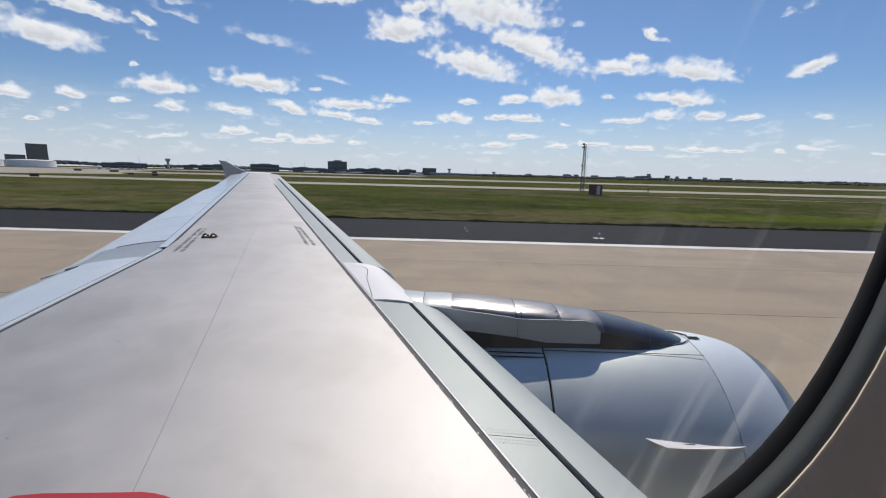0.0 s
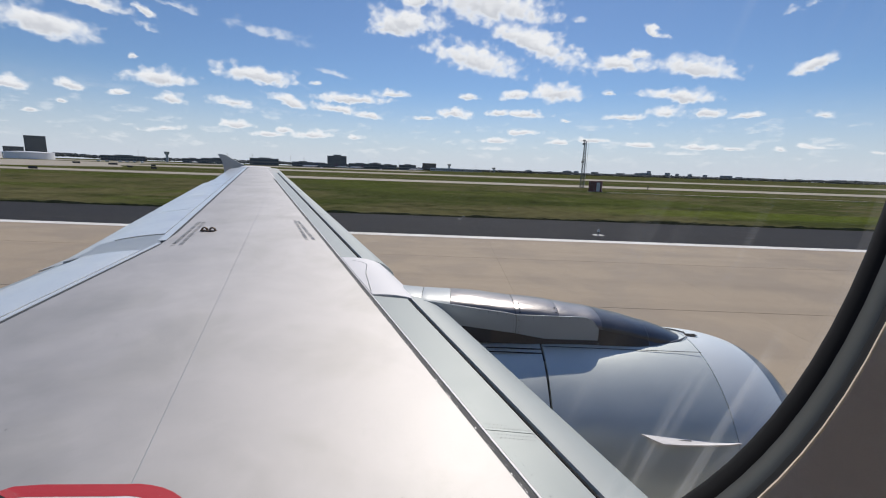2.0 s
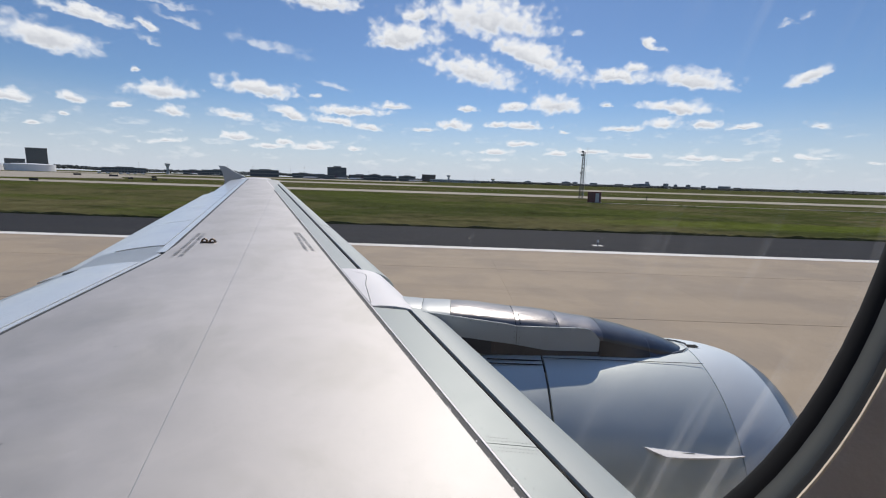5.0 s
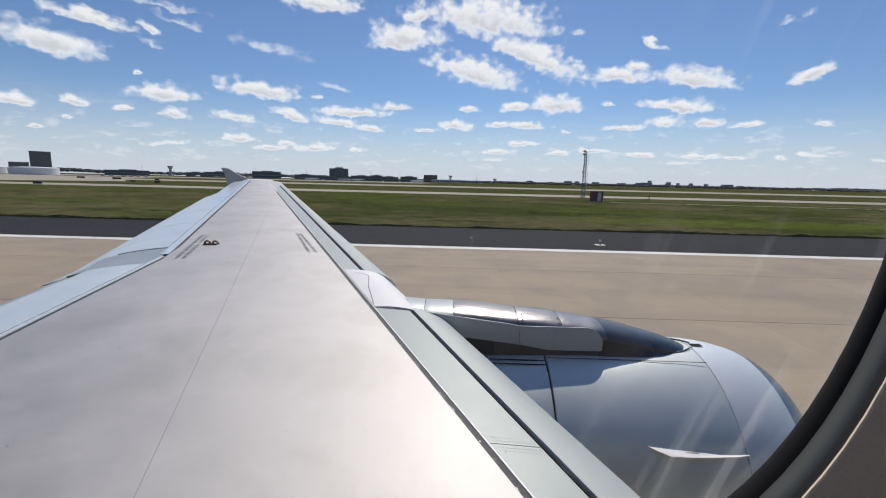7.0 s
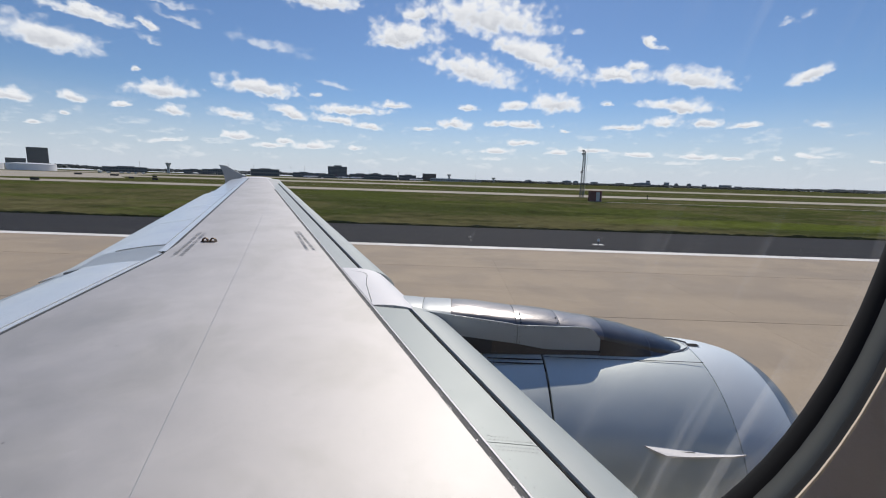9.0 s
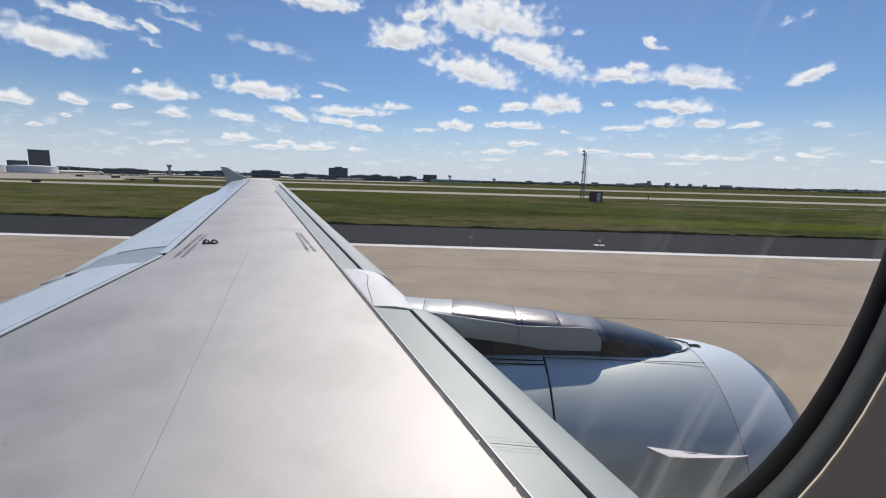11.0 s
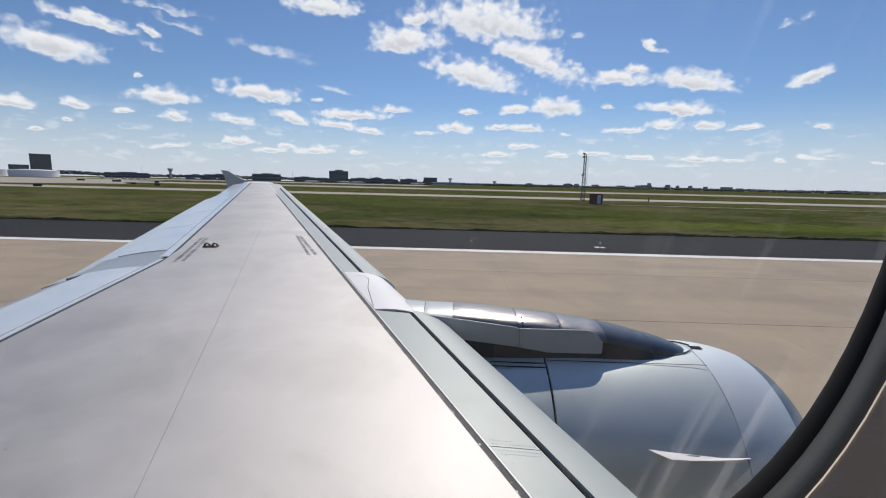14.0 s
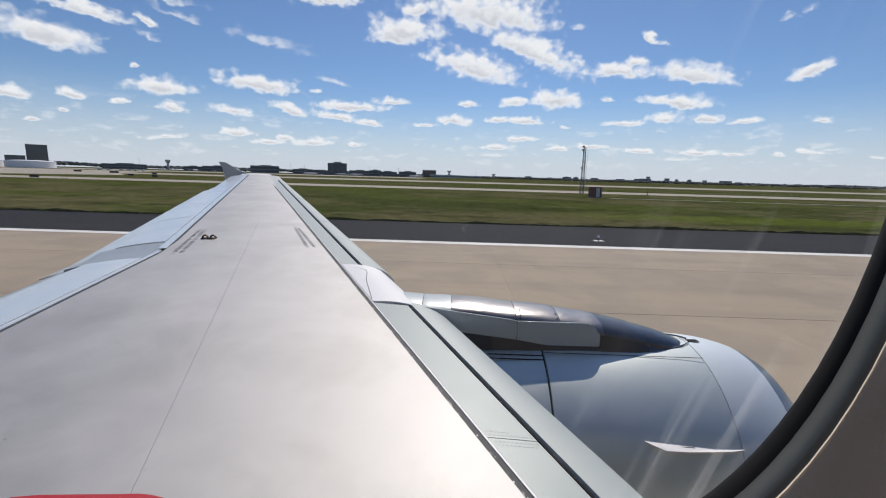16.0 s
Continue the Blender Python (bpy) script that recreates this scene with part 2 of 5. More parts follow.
JOINT = material("joint_sealant", (0.07, 0.06, 0.05), 0.9)
def grass_material():
    """Mown airfield grass: long drifts of green, straw and dark clumps."""
    m = bpy.data.materials.new("mown_grass")
    m.use_nodes = True
    m.node_tree.nodes.clear()
    t = Tree(m.node_tree)
    pos = t.node("ShaderNodeNewGeometry").outputs["Position"]

    def drift(sx, sy, seed, detail=4.0, rough=0.6):
        n = t.node("ShaderNodeMapping")
        t.put(pos, n.inputs[0])
        n.inputs["Scale"].default_value = (sx, sy, 0.0)
        n.inputs["Location"].default_value = (seed, seed * 1.7, seed)
        return t.noise(n.outputs[0], 1.0, detail, rough, 0.3)
    straw, lush, clump, mottle = drift(0.030, 0.035, 3.0), drift(0.022, 0.030, 14.0), drift(0.10, 0.22, 5.0, 6.0, 0.66), drift(0.55, 0.55, 7.0, 5.0, 0.7)
    c = t.mix(t.ramp(straw, 0.42, 0.58), (0.056, 0.067, 0.021), (0.108, 0.100, 0.046))
    c = t.mix(t.math("MULTIPLY", t.ramp(lush, 0.50, 0.60), 0.9), c, (0.074, 0.090, 0.023))
    c = t.mix(t.math("MULTIPLY", t.ramp(clump, 0.50, 0.66), 0.75), c, (0.036, 0.044, 0.015))
    # dry seed heads lie in thin pale streaks; one strip of verge is freshly green
    dry = t.math("MULTIPLY", t.ramp(drift(0.055, 0.30, 21.0, 5.0, 0.6), 0.57, 0.70), 0.6)
    c = t.mix(dry, c, (0.165, 0.150, 0.080))
    at = t.node("ShaderNodeSeparateXYZ")
    t.put(pos, at.inputs[0])
    ragged = t.math("MULTIPLY", t.math("SUBTRACT", clump, 0.5), 9.0)
    strip = t.math("MULTIPLY", t.ramp(t.math("ABSOLUTE", t.math("SUBTRACT", t.math("ADD", at.outputs[1], ragged), 53.0)), 3.0, 7.0, 1.0, 0.0),
                   t.ramp(t.math("ABSOLUTE", t.math("SUBTRACT", at.outputs[0], 50.0)), 22.0, 42.0, 1.0, 0.0))
    c = t.mix(t.math("MULTIPLY", strip, 0.75), c, (0.092, 0.118, 0.020))
    k = t.math("MULTIPLY_ADD", t.math("SUBTRACT", mottle, 0.5), 2.0, 1.0)
    c = t.mix(1.0, c, t.combine(k, k, k), "MULTIPLY")
    p = t.node("ShaderNodeBsdfPrincipled")
    t.put(c, p.inputs["Base Color"])
    p.inputs["Roughness"].default_value = 0.95
    p.inputs["Specular IOR Level"].default_value = 0.0
    bump = t.node("ShaderNodeBump")
    bump.inputs["Strength"].default_value = 0.5
    bump.inputs["Distance"].default_value = 0.05
    t.put(t.math("ADD", mottle, clump), bump.inputs["Height"])
    t.put(bump.outputs[0], p.inputs["Normal"])
    t.put(p.outputs[0], t.node("ShaderNodeOutputMaterial").inputs["Surface"])
    return m


GRASS = grass_material()
PAINT_WHITE = material("white_runway_paint", (0.80, 0.78, 0.74), 0.7, vary=0.10, scale=0.8, fine=20.0, spec=0.3,
                       other=(0.66, 0.63, 0.58))
PAINT_BLACK = material("black_runway_paint", (0.05, 0.045, 0.04), 0.75, vary=0.2)
PAINT_YELLOW = material("yellow_runway_paint", (0.62, 0.42, 0.08), 0.7, vary=0.15)
WING_PAINT = material("wing_grey_paint", (0.535, 0.518, 0.508), 0.73, metal=1.0, coat=0.4, coat_rough=0.42, specks=0.7, smear=0.48, vary=0.05, scale=1.1, fine=60.0, spec=0.5, bump=0.012,
                      other=(0.485, 0.47, 0.455))
LE_PAINT = material("leading_edge_paint", (0.32, 0.36, 0.355), 0.5, metal=0.1, specks=0.9, smear=0.25, vary=0.05, scale=2.0, fine=60.0, other=(0.30, 0.34, 0.335))
FAIRING_PAINT = material("fairing_white_paint", (0.86, 0.835, 0.825), 0.5, smear=0.1, vary=0.04, scale=2.0)
SLAT_METAL = material("slat_paint", (0.43, 0.465, 0.45), 0.55, metal=0.05, smear=0.1, vary=0.05, scale=2.0)
SPOILER_PAINT = material("spoiler_paint", (0.90, 0.92, 0.89), 0.50, metal=0.40, coat=0.9, coat_rough=0.2, vary=0.06, scale=1.5, other=(0.81, 0.83, 0.83))
FLAP_PAINT = material("flap_paint", (0.42, 0.45, 0.46), 0.4, metal=0.15, vary=0.08, scale=1.5)
SEALANT = material("dark_sealant", (0.055, 0.058, 0.062), 0.7, vary=0.2, scale=8.0)
# real rubber, and the black that stands for shade in the wing gaps
RUBBER_AND_GAPS = material("black_rubber_and_gaps", (0.010, 0.010, 0.011), 0.75, vary=0.1, spec=0.15)
NACELLE_PAINT = material("nacelle_blue_grey_paint", (0.75, 0.79, 0.745), 0.42, metal=0.52, smear=0.10, vary=0.05, scale=1.2, coat=0.25, coat_rough=0.1, other=(0.70, 0.74, 0.70))
INLET_PAINT = material("inlet_pale_paint", (0.78, 0.83, 0.84), 0.42, metal=0.30, smear=0.1, vary=0.05, scale=1.5)
LIP_METAL = material("inlet_lip_metal", (0.30, 0.30, 0.31), 0.35, metal=0.9, vary=0.08, scale=3.0)
PYLON_METAL = material("pylon_bare_metal", (0.25, 0.238, 0.238), 0.33, metal=0.92, bump=0.22, fine=11.0, smear=1.2, vary=0.16, scale=4.0, stretch=(0.5, 1, 1))
PYLON_DARK = material("pylon_dark_polished_metal", (0.15, 0.152, 0.162), 0.32, metal=0.95, vary=0.10, scale=4.0)
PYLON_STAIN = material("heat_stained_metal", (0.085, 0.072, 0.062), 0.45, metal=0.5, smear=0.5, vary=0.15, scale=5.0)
PYLON_PAINT = material("pylon_grey_paint", (0.48, 0.525, 0.545), 0.4, metal=0.2, vary=0.10, scale=3.0)
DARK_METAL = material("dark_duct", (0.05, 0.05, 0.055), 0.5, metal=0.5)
RED_PAINT = material("red_walkway_paint", (0.50, 0.03, 0.04), 0.5, vary=0.08)
STENCIL = material("grey_stencil_ink", (0.36, 0.36, 0.36), 0.6)
BRASS = material("brown_bracket", (0.16, 0.10, 0.055), 0.45, metal=0.4, vary=0.2, scale=30.0)
# lining out of view, whitened to bounce daylight onto the window trim
BOUNCE_LINING = material("cabin_bounce_lining", (0.85, 0.83, 0.82), 0.6, vary=0.04, scale=6.0, fine=200.0)
TRIM = material("cabin_trim_plastic", (0.76, 0.71, 0.71), 0.6, vary=0.05, scale=20.0, fine=300.0, bump=0.05)
EDGE_YELLOW = material("yellowish_trim_edge", (0.72, 0.62, 0.47), 0.7, vary=0.12, scale=60.0, fine=400.0)
REVEAL = material("window_reveal_plastic", (0.052, 0.055, 0.051), 0.5, vary=0.05, scale=20.0)
# unseen skin, made dark so that the lower nacelle mirrors less light
SKIN_DARKENED = material("fuselage_darkened_paint", (0.10, 0.105, 0.105), 0.3, vary=0.03)
# glass of the far buildings, its dark base lifted to paint in distance haze
HAZED_GLASS = material("hazed_facade_glass", (0.07, 0.085, 0.095), 0.25, vary=0.2, scale=0.05, fine=0.5)
FACADE = material("dark_facade_concrete", (0.19, 0.195, 0.205), 0.8, vary=0.15, scale=0.03, fine=0.4)
# facade grey lightened: the haze of distance is put into the colour
FACADE_HAZED = material("hazed_grey_facade", (0.42, 0.44, 0.47), 0.8, vary=0.12, scale=0.02)
FACADE_BROWN = material("brown_facade", (0.16, 0.12, 0.10), 0.8, vary=0.15, scale=0.03)
ROOF_WHITE = material("white_tank_steel", (0.72, 0.73, 0.74), 0.5, vary=0.05, scale=0.05)
# leaf tone raised towards blue-grey, so far haze is part of the colour
WOOD_HAZED = material("hazed_woods_leaves", (0.085, 0.095, 0.095), 0.95, vary=0.4, scale=0.03, fine=0.3, random_by="island", spread=0.6)
STEEL = material("galvanised_steel", (0.17, 0.175, 0.18), 0.5, metal=0.6, vary=0.15, scale=3.0)
RED_BOX = material("faded_red_brown_paint", (0.17, 0.05, 0.045), 0.7, vary=0.15, scale=2.0)
BOX_GREY = material("grey_white_cabinet_paint", (0.55, 0.54, 0.52), 0.6, vary=0.1, scale=2.0)
SIGN_BLACK = material("sign_back_black", (0.03, 0.03, 0.032), 0.6, vary=0.2)
JET_WHITE = material("jet_white_paint", (0.72, 0.72, 0.74), 0.35, vary=0.04)
JET_RED = material("jet_tail_dark_paint", (0.12, 0.03, 0.05), 0.4)
JET_BLUE = material("jet_tail_blue_paint", (0.03, 0.05, 0.12), 0.4)
LAMP_WHITE = material("fixture_white_lens", (0.8, 0.8, 0.78), 0.2, vary=0.03)


# ---- mesh helpers ----
def link(name, bm, mat, parent=None, label="", smooth=False):
    bmesh.ops.recalc_face_normals(bm, faces=bm.faces)
    me = bpy.data.meshes.new(name)
    bm.to_mesh(me)
    bm.free()
    for one in (mat if isinstance(mat, (list, tuple)) else [mat]):
        me.materials.append(one)
    if smooth:
        me.shade_smooth()
        me.set_sharp_from_angle(angle=radians(35))
    ob = new(name, me)
    ob.parent = parent
    if label:
        tagged(ob, label)
    return ob


def part(name, bm, mat, parent, label="", smooth=False):
    return link(name, bm, mat, parent, label, smooth)


def thing(name, label, category, at=(0, 0, 0), group="", turn=0.0):
    ob = new(name)
    ob.empty_display_size = 0.1
    ob.matrix_world = pose(*at, 0, 0, turn)
    return tagged(ob, label, category, group)


def box(bm, x0, x1, y0, y1, z0, z1, bevel=0.0):
    m = Matrix.LocRotScale(((x0 + x1) / 2, (y0 + y1) / 2, (z0 + z1) / 2), None, (x1 - x0, y1 - y0, z1 - z0))
    made = bmesh.ops.create_cube(bm, size=1.0, matrix=m)["verts"]
    if bevel:
        edges = {e for v in made for e in v.link_edges}
        bmesh.ops.bevel(bm, geom=list(edges), offset=bevel, segments=2, affect="EDGES", profile=0.5)
    return bm


def tube(bm, a, b, r0, r1=None, sides=8):
    a, b = Vector(a), Vector(b)
    q = (b - a).to_track_quat("Z", "Y").to_matrix().to_4x4()
    bmesh.ops.create_cone(bm, cap_ends=True, segments=sides, radius1=r0, radius2=r0 if r1 is None else r1,
                          depth=(b - a).length, matrix=Matrix.Translation((a + b) / 2) @ q)
    return bm


def loft(bm, rings, closed=True, cap=False):
    """Skin a row of rings of equal count."""
    rows = [[bm.verts.new(p) for p in ring] for ring in rings]
    n = len(rows[0])
    for r0, r1 in zip(rows, rows[1:]):
        for i in range(n if closed else n - 1):
            j = (i + 1) % n
            bm.faces.new((r0[i], r0[j], r1[j], r1[i]))
    if cap:
        bm.faces.new(rows[0])
        bm.faces.new(rows[-1][::-1])
    return bm


def sheet(bm, aft, fwd, y0, y1, ny, nx, height, thick, skew0=0.0, skew1=0.0):
    """A plate between two lines x = aft(y) and x = fwd(y), on the surface height(x, y), with rounded top edges.
    skew: how far y runs on from the aft to the forward edge at either end."""
    top, low = [], []
    us = [0.0, 0.004] + [i / nx for i in range(1, nx)] + [0.996, 1.0]
    vs = [0.0, 0.003] + [j / ny for j in range(1, ny)] + [0.997, 1.0]
    for j, v in enumerate(vs):
        ra, rb = [], []
        for i, u in enumerate(us):
            y = (y0 + skew0 * u) * (1 - v) + (y1 + skew1 * u) * v
            x = aft(y) * (1 - u) + fwd(y) * u
            z = height(x, y)
            ra.append(bm.verts.new((x, y, z)))
            rb.append(bm.verts.new((x, y, z - (thick(y) if callable(thick) else thick))))
        top.append(ra)
        low.append(rb)
    n, m = len(us), len(vs)
    for j in range(m - 1):
        for i in range(n - 1):
            bm.faces.new((top[j][i], top[j][i + 1], top[j + 1][i + 1], top[j + 1][i]))
            bm.faces.new((low[j][i], low[j + 1][i], low[j + 1][i + 1], low[j][i + 1]))
    for j in range(m - 1):
        for i in (0, n - 1):
            bm.faces.new((top[j][i], top[j + 1][i], low[j + 1][i], low[j][i]))
    for i in range(n - 1):
        for j in (0, m - 1):
            bm.faces.new((top[j][i], top[j][i + 1], low[j][i + 1], low[j][i]))
    return bm


def flat(bm, points, z0, z1):
    """A slab over an outline in plan."""
    top = [bm.verts.new((x, y, z1)) for x, y in points]
    low = [bm.verts.new((x, y, z0)) for x, y in points]
    bm.faces.new(top)
    n = len(points)
    for i in range(n):
        j = (i + 1) % n
        bm.faces.new((top[i], top[j], low[j], low[i]))
    return bm


def pane_material():
    """Clear acrylic with faint smears."""
    m = bpy.data.materials.new("window_acrylic")
    m.use_nodes = True
    m.node_tree.nodes.clear()
    t = Tree(m.node_tree)
    geo = t.node("ShaderNodeTexCoord").outputs["Object"]
    sep = t.node("ShaderNodeSeparateXYZ")
    t.put(geo, sep.inputs[0])
    # wiping streaks lean with the window and fan out towards its foot
    across = t.math("SUBTRACT", sep.outputs[0], t.math("MULTIPLY", t.math("SUBTRACT", sep.outputs[2], 4.40), 0.38))
    streak = t.ramp(t.noise(t.combine(t.math("MULTIPLY", across, 125.0), 0.0, t.math("MULTIPLY", sep.outputs[2], 7.0)), 1.0, 2.0, 0.55), 0.50, 0.74)
    where = t.math("MULTIPLY", t.ramp(t.noise(geo, 9.0, 2.0, 0.5), 0.30, 0.60), t.ramp(sep.outputs[0], 0.025, 0.085, 0.0, 1.0))
    veil = t.math("MULTIPLY_ADD", t.math("MULTIPLY", streak, where), 0.25, 0.006)
    clear, dust, gloss = t.node("ShaderNodeBsdfTransparent"), t.node("ShaderNodeBsdfTranslucent"), t.node("ShaderNodeBsdfGlossy")
    dust.inputs[0].default_value = (0.9, 0.9, 0.88, 1)
    gloss.inputs["Roughness"].default_value = 0.02
    a, c = t.node("ShaderNodeMixShader"), t.node("ShaderNodeMixShader")
    a.inputs[0].default_value = 0.008
    t.put(clear.outputs[0], a.inputs[1])
    t.put(gloss.outputs[0], a.inputs[2])
    t.put(veil, c.inputs[0])
    t.put(a.outputs[0], c.inputs[1])
    t.put(dust.outputs[0], c.inputs[2])
    t.put(c.outputs[0], t.node("ShaderNodeOutputMaterial").inputs["Surface"])
    return m


def rim_material(name, milky):
    """Scattering acrylic: the polished bevel round the pane and its specks, partly clear, partly milky."""
    m = bpy.data.materials.new(name)
    m.use_nodes = True
    m.node_tree.nodes.clear()
    t = Tree(m.node_tree)
    geo = t.node("ShaderNodeTexCoord").outputs["Object"]
    clear, milk, mixed = t.node("ShaderNodeBsdfTransparent"), t.node("ShaderNodeBsdfTranslucent"), t.node("ShaderNodeMixShader")
    milk.inputs[0].default_value = (0.5, 0.49, 0.47, 1)
    t.put(t.math("MULTIPLY_ADD", t.noise(geo, 60.0, 2.0), 0.6 * milky, 0.7 * milky), mixed.inputs[0])
    t.put(clear.outputs[0], mixed.inputs[1])
    t.put(milk.outputs[0], mixed.inputs[2])
    t.put(mixed.outputs[0], t.node("ShaderNodeOutputMaterial").inputs["Surface"])
    return m


ACRYLIC, PANE_RIM, PANE_SPECK = pane_material(), rim_material("pane_rim_acrylic", 0.05), rim_material("speck_acrylic", 0.22)

# ---- ground: grass, runway, shoulder, taxiways ----
RUNWAY_EDGE = 28.75        # half of a 61 m runway, from the eye
SHOULDER_EDGE = 40.8
SLAB = 7.62


def plane_sheet(name, points, z, mat, label, category, drop=0.06):
    return tagged(link(name, flat(bmesh.new(), points, z - drop, z), mat), label, category, kind="structure")


bm = bmesh.new()
bmesh.ops.create_grid(bm, x_segments=60, y_segments=60, size=4900, matrix=Matrix.Translation((0, 0, 0)))
tagged(link("ground", bm, GRASS), "flat green and straw-coloured airfield grass out to the horizon", "ground", kind="structure")


def rect(x0, x1, y0, y1):
    return [(x0, y0), (x1, y0), (x1, y1), (x0, y1)]


def bend(cx, cy, r, a0, a1, n=24):
    return [(cx + r * math.cos(radians(a0 + (a1 - a0) * i / n)), cy + r * math.sin(radians(a0 + (a1 - a0) * i / n))) for i in range(n + 1)]


# the dark shoulder runs along the runway and turns away into two exits
BACK_EXIT, NEXT_EXIT = -190.0, 272.0
plane_sheet("shoulder", rect(BACK_EXIT + 30, NEXT_EXIT - 30, RUNWAY_EDGE - 0.4, SHOULDER_EDGE), 0.03, ASPHALT,
            "dark grey asphalt runway shoulder beside the grass", "shoulder")
for cx, a0, a1 in ((BACK_EXIT + 30, 270, 180), (NEXT_EXIT - 30, 270, 360)):
    outer = bend(cx, SHOULDER_EDGE + 28, 39.0, a0, a1)
    inner = bend(cx, SHOULDER_EDGE + 28, 28.0, a1, a0)
    plane_sheet("shoulder", outer + inner, 0.035, ASPHALT, "dark grey asphalt shoulder curving into a taxiway exit", "shoulder")
for x in (BACK_EXIT - 32, NEXT_EXIT + 32):
    plane_sheet("taxiway", rect(x - 22, x + 22, RUNWAY_EDGE - 0.4, 150), 0.025, FAR_CONCRETE, "tan concrete taxiway exit crossing the grass", "taxiway")
for x in (BACK_EXIT - 170, NEXT_EXIT + 175):
    plane_sheet("shoulder", rect(x - 95, x + 95, RUNWAY_EDGE - 0.4, SHOULDER_EDGE), 0.03, ASPHALT, "dark grey asphalt runway shoulder beside the grass", "shoulder")

plane_sheet("taxiway", rect(-1500, 1500, 150, 178), 0.04, FAR_CONCRETE, "pale concrete taxiway running parallel to the runway", "taxiway")
plane_sheet("taxiway", rect(-1500, 1800, 330, 430), 0.04, FAR_CONCRETE, "pale concrete runway far across the grass", "runway")
plane_sheet("taxiway", rect(-1600, -60, 760, 1150), 0.04, FAR_CONCRETE, "pale concrete apron before the terminals", "apron")
plane_sheet("apron", [(-1500, 185), (-230, 200), (-200, 260), (-330, 420), (-420, 620), (-1500, 620)], 0.05, FAR_CONCRETE,
            "wide tan concrete apron beyond the grass", "apron")
plane_sheet("taxiway", [(70, 62), (160, 80), (170, 81), (75, 60.5)], 0.20, FAR_CONCRETE, "narrow pale service track in the grass", "track")
plane_sheet("taxiway", [(38, 108), (130, 104), (130, 105.2), (40, 109.5)], 0.20, FAR_CONCRETE, "narrow pale service track to a mast", "track")

# runway: a bed of joint filler and concrete slabs on it
plane_sheet("runway", rect(-1400, 1400, -32.0, RUNWAY_EDGE), 0.03, JOINT, "dark filler of the joints between runway slabs", "runway")
ROWS = [21.45 - SLAB * k for k in range(4)]


def slab_mesh(w, d):
    b = bmesh.new()
    g, h = 0.0, 0.016
    x0, x1, y0, y1 = g, w - g, h, d - h
    lo = [b.verts.new(p) for p in ((x0, y0, 0.0), (x1, y0, 0.0), (x1, y1, 0.0), (x0, y1, 0.0))]
    mid = [b.verts.new(p) for p in ((x0, y0, 0.022), (x1, y0, 0.022), (x1, y1, 0.022), (x0, y1, 0.022))]
    c = 0.0025
    hi = [b.verts.new(p) for p in ((x0 + c, y0 + c, 0.03), (x1 - c, y0 + c, 0.03), (x1 - c, y1 - c, 0.03), (x0 + c, y1 - c, 0.03))]
    b.faces.new(hi)
    for r0, r1 in ((lo, mid), (mid, hi)):
        for i in range(4):
            b.faces.new((r0[i], r0[(i + 1) % 4], r1[(i + 1) % 4], r1[i]))
    me = bpy.data.meshes.new("concrete_slab")
    b.to_mesh(me)
    b.free()
    me.materials.append(CONCRETE)
    return me


def build_slabs():
    runway = bpy.data.objects["runway"]
    me, edge = slab_mesh(SLAB, SLAB), slab_mesh(SLAB, RUNWAY_EDGE - ROWS[0])
    cols = range(-30, 30)
    for y in ROWS:
        for c in cols:
            ob = new("concrete_slab", edge if y == ROWS[0] else me)
            ob.parent = runway
            ob.location = (c * SLAB + 2.4, y, 0.03)
    b = bmesh.new()
    x_lo, x_hi = cols[0] * SLAB + 2.4, cols[-1] * SLAB + 2.4 + SLAB
    for x0, x1, ys in ((-1400, x_lo, ROWS), (x_hi, 1400, ROWS), (-1400, 1400, [ROWS[-1] - SLAB * k for k in (1, 2, 3, 4)])):
        n = int((x1 - x0) / 38.1)
        for y in ys:
            for i in range(n):
                xa, xb = x0 + (x1 - x0) * i / n, x0 + (x1 - x0) * (i + 1) / n
                box(b, xa + 0.02, xb - 0.02, max(y, -31.9) + 0.02, min(y + SLAB, RUNWAY_EDGE) - 0.02, 0.031, 0.06)
    tagged(link("slab_field", b, CONCRETE, runway), kind="stuff")


# painted lines on the runway
def marking(name, label, pieces, mat=PAINT_WHITE):
    ob = thing(name, label, "runway marking")
    for x0, x1, y0, y1 in pieces:
        part("outline", box(bmesh.new(), x0 - 0.22, x1 + 0.22, y0 - 0.22, y1 + 0.22, 0.056, 0.063), PAINT_BLACK, ob, "black painted outline")
        part("stripe", box(bmesh.new(), x0, x1, y0, y1, 0.057, 0.067), mat, ob)
    return ob


edge_line = thing("edge_line", "white painted stripe along the edge of the runway", "runway marking")
part("stripe", box(bmesh.new(), BACK_EXIT - 300, NEXT_EXIT + 300, RUNWAY_EDGE - 1.0, RUNWAY_EDGE - 0.05, 0.055, 0.066), PAINT_WHITE, edge_line)
marking("aiming_point", "large white painted aiming point block with black outline", [(24.2, 70.0, 9.0, 20.2)])
marking("touchdown_bars", "three white touchdown zone bars with black outline",
        [(-178, -152, 12.2 + 3.3 * k, 14.0 + 3.3 * k) for k in range(3)])
marking("touchdown_bars", "two white touchdown zone bars with black outline",
        [(180, 203, 12.2 + 3.3 * k, 14.0 + 3.3 * k) for k in range(2)])
lead = thing("lead_off_line", "yellow curved lead-off line from runway to taxiway", "runway marking")
part("stripe", flat(bmesh.new(), bend(NEXT_EXIT - 30, 40, 60.3, 300, 350, 16) + bend(NEXT_EXIT - 30, 40, 60.0, 350, 300, 16), 0.062, 0.066), PAINT_YELLOW, lead)
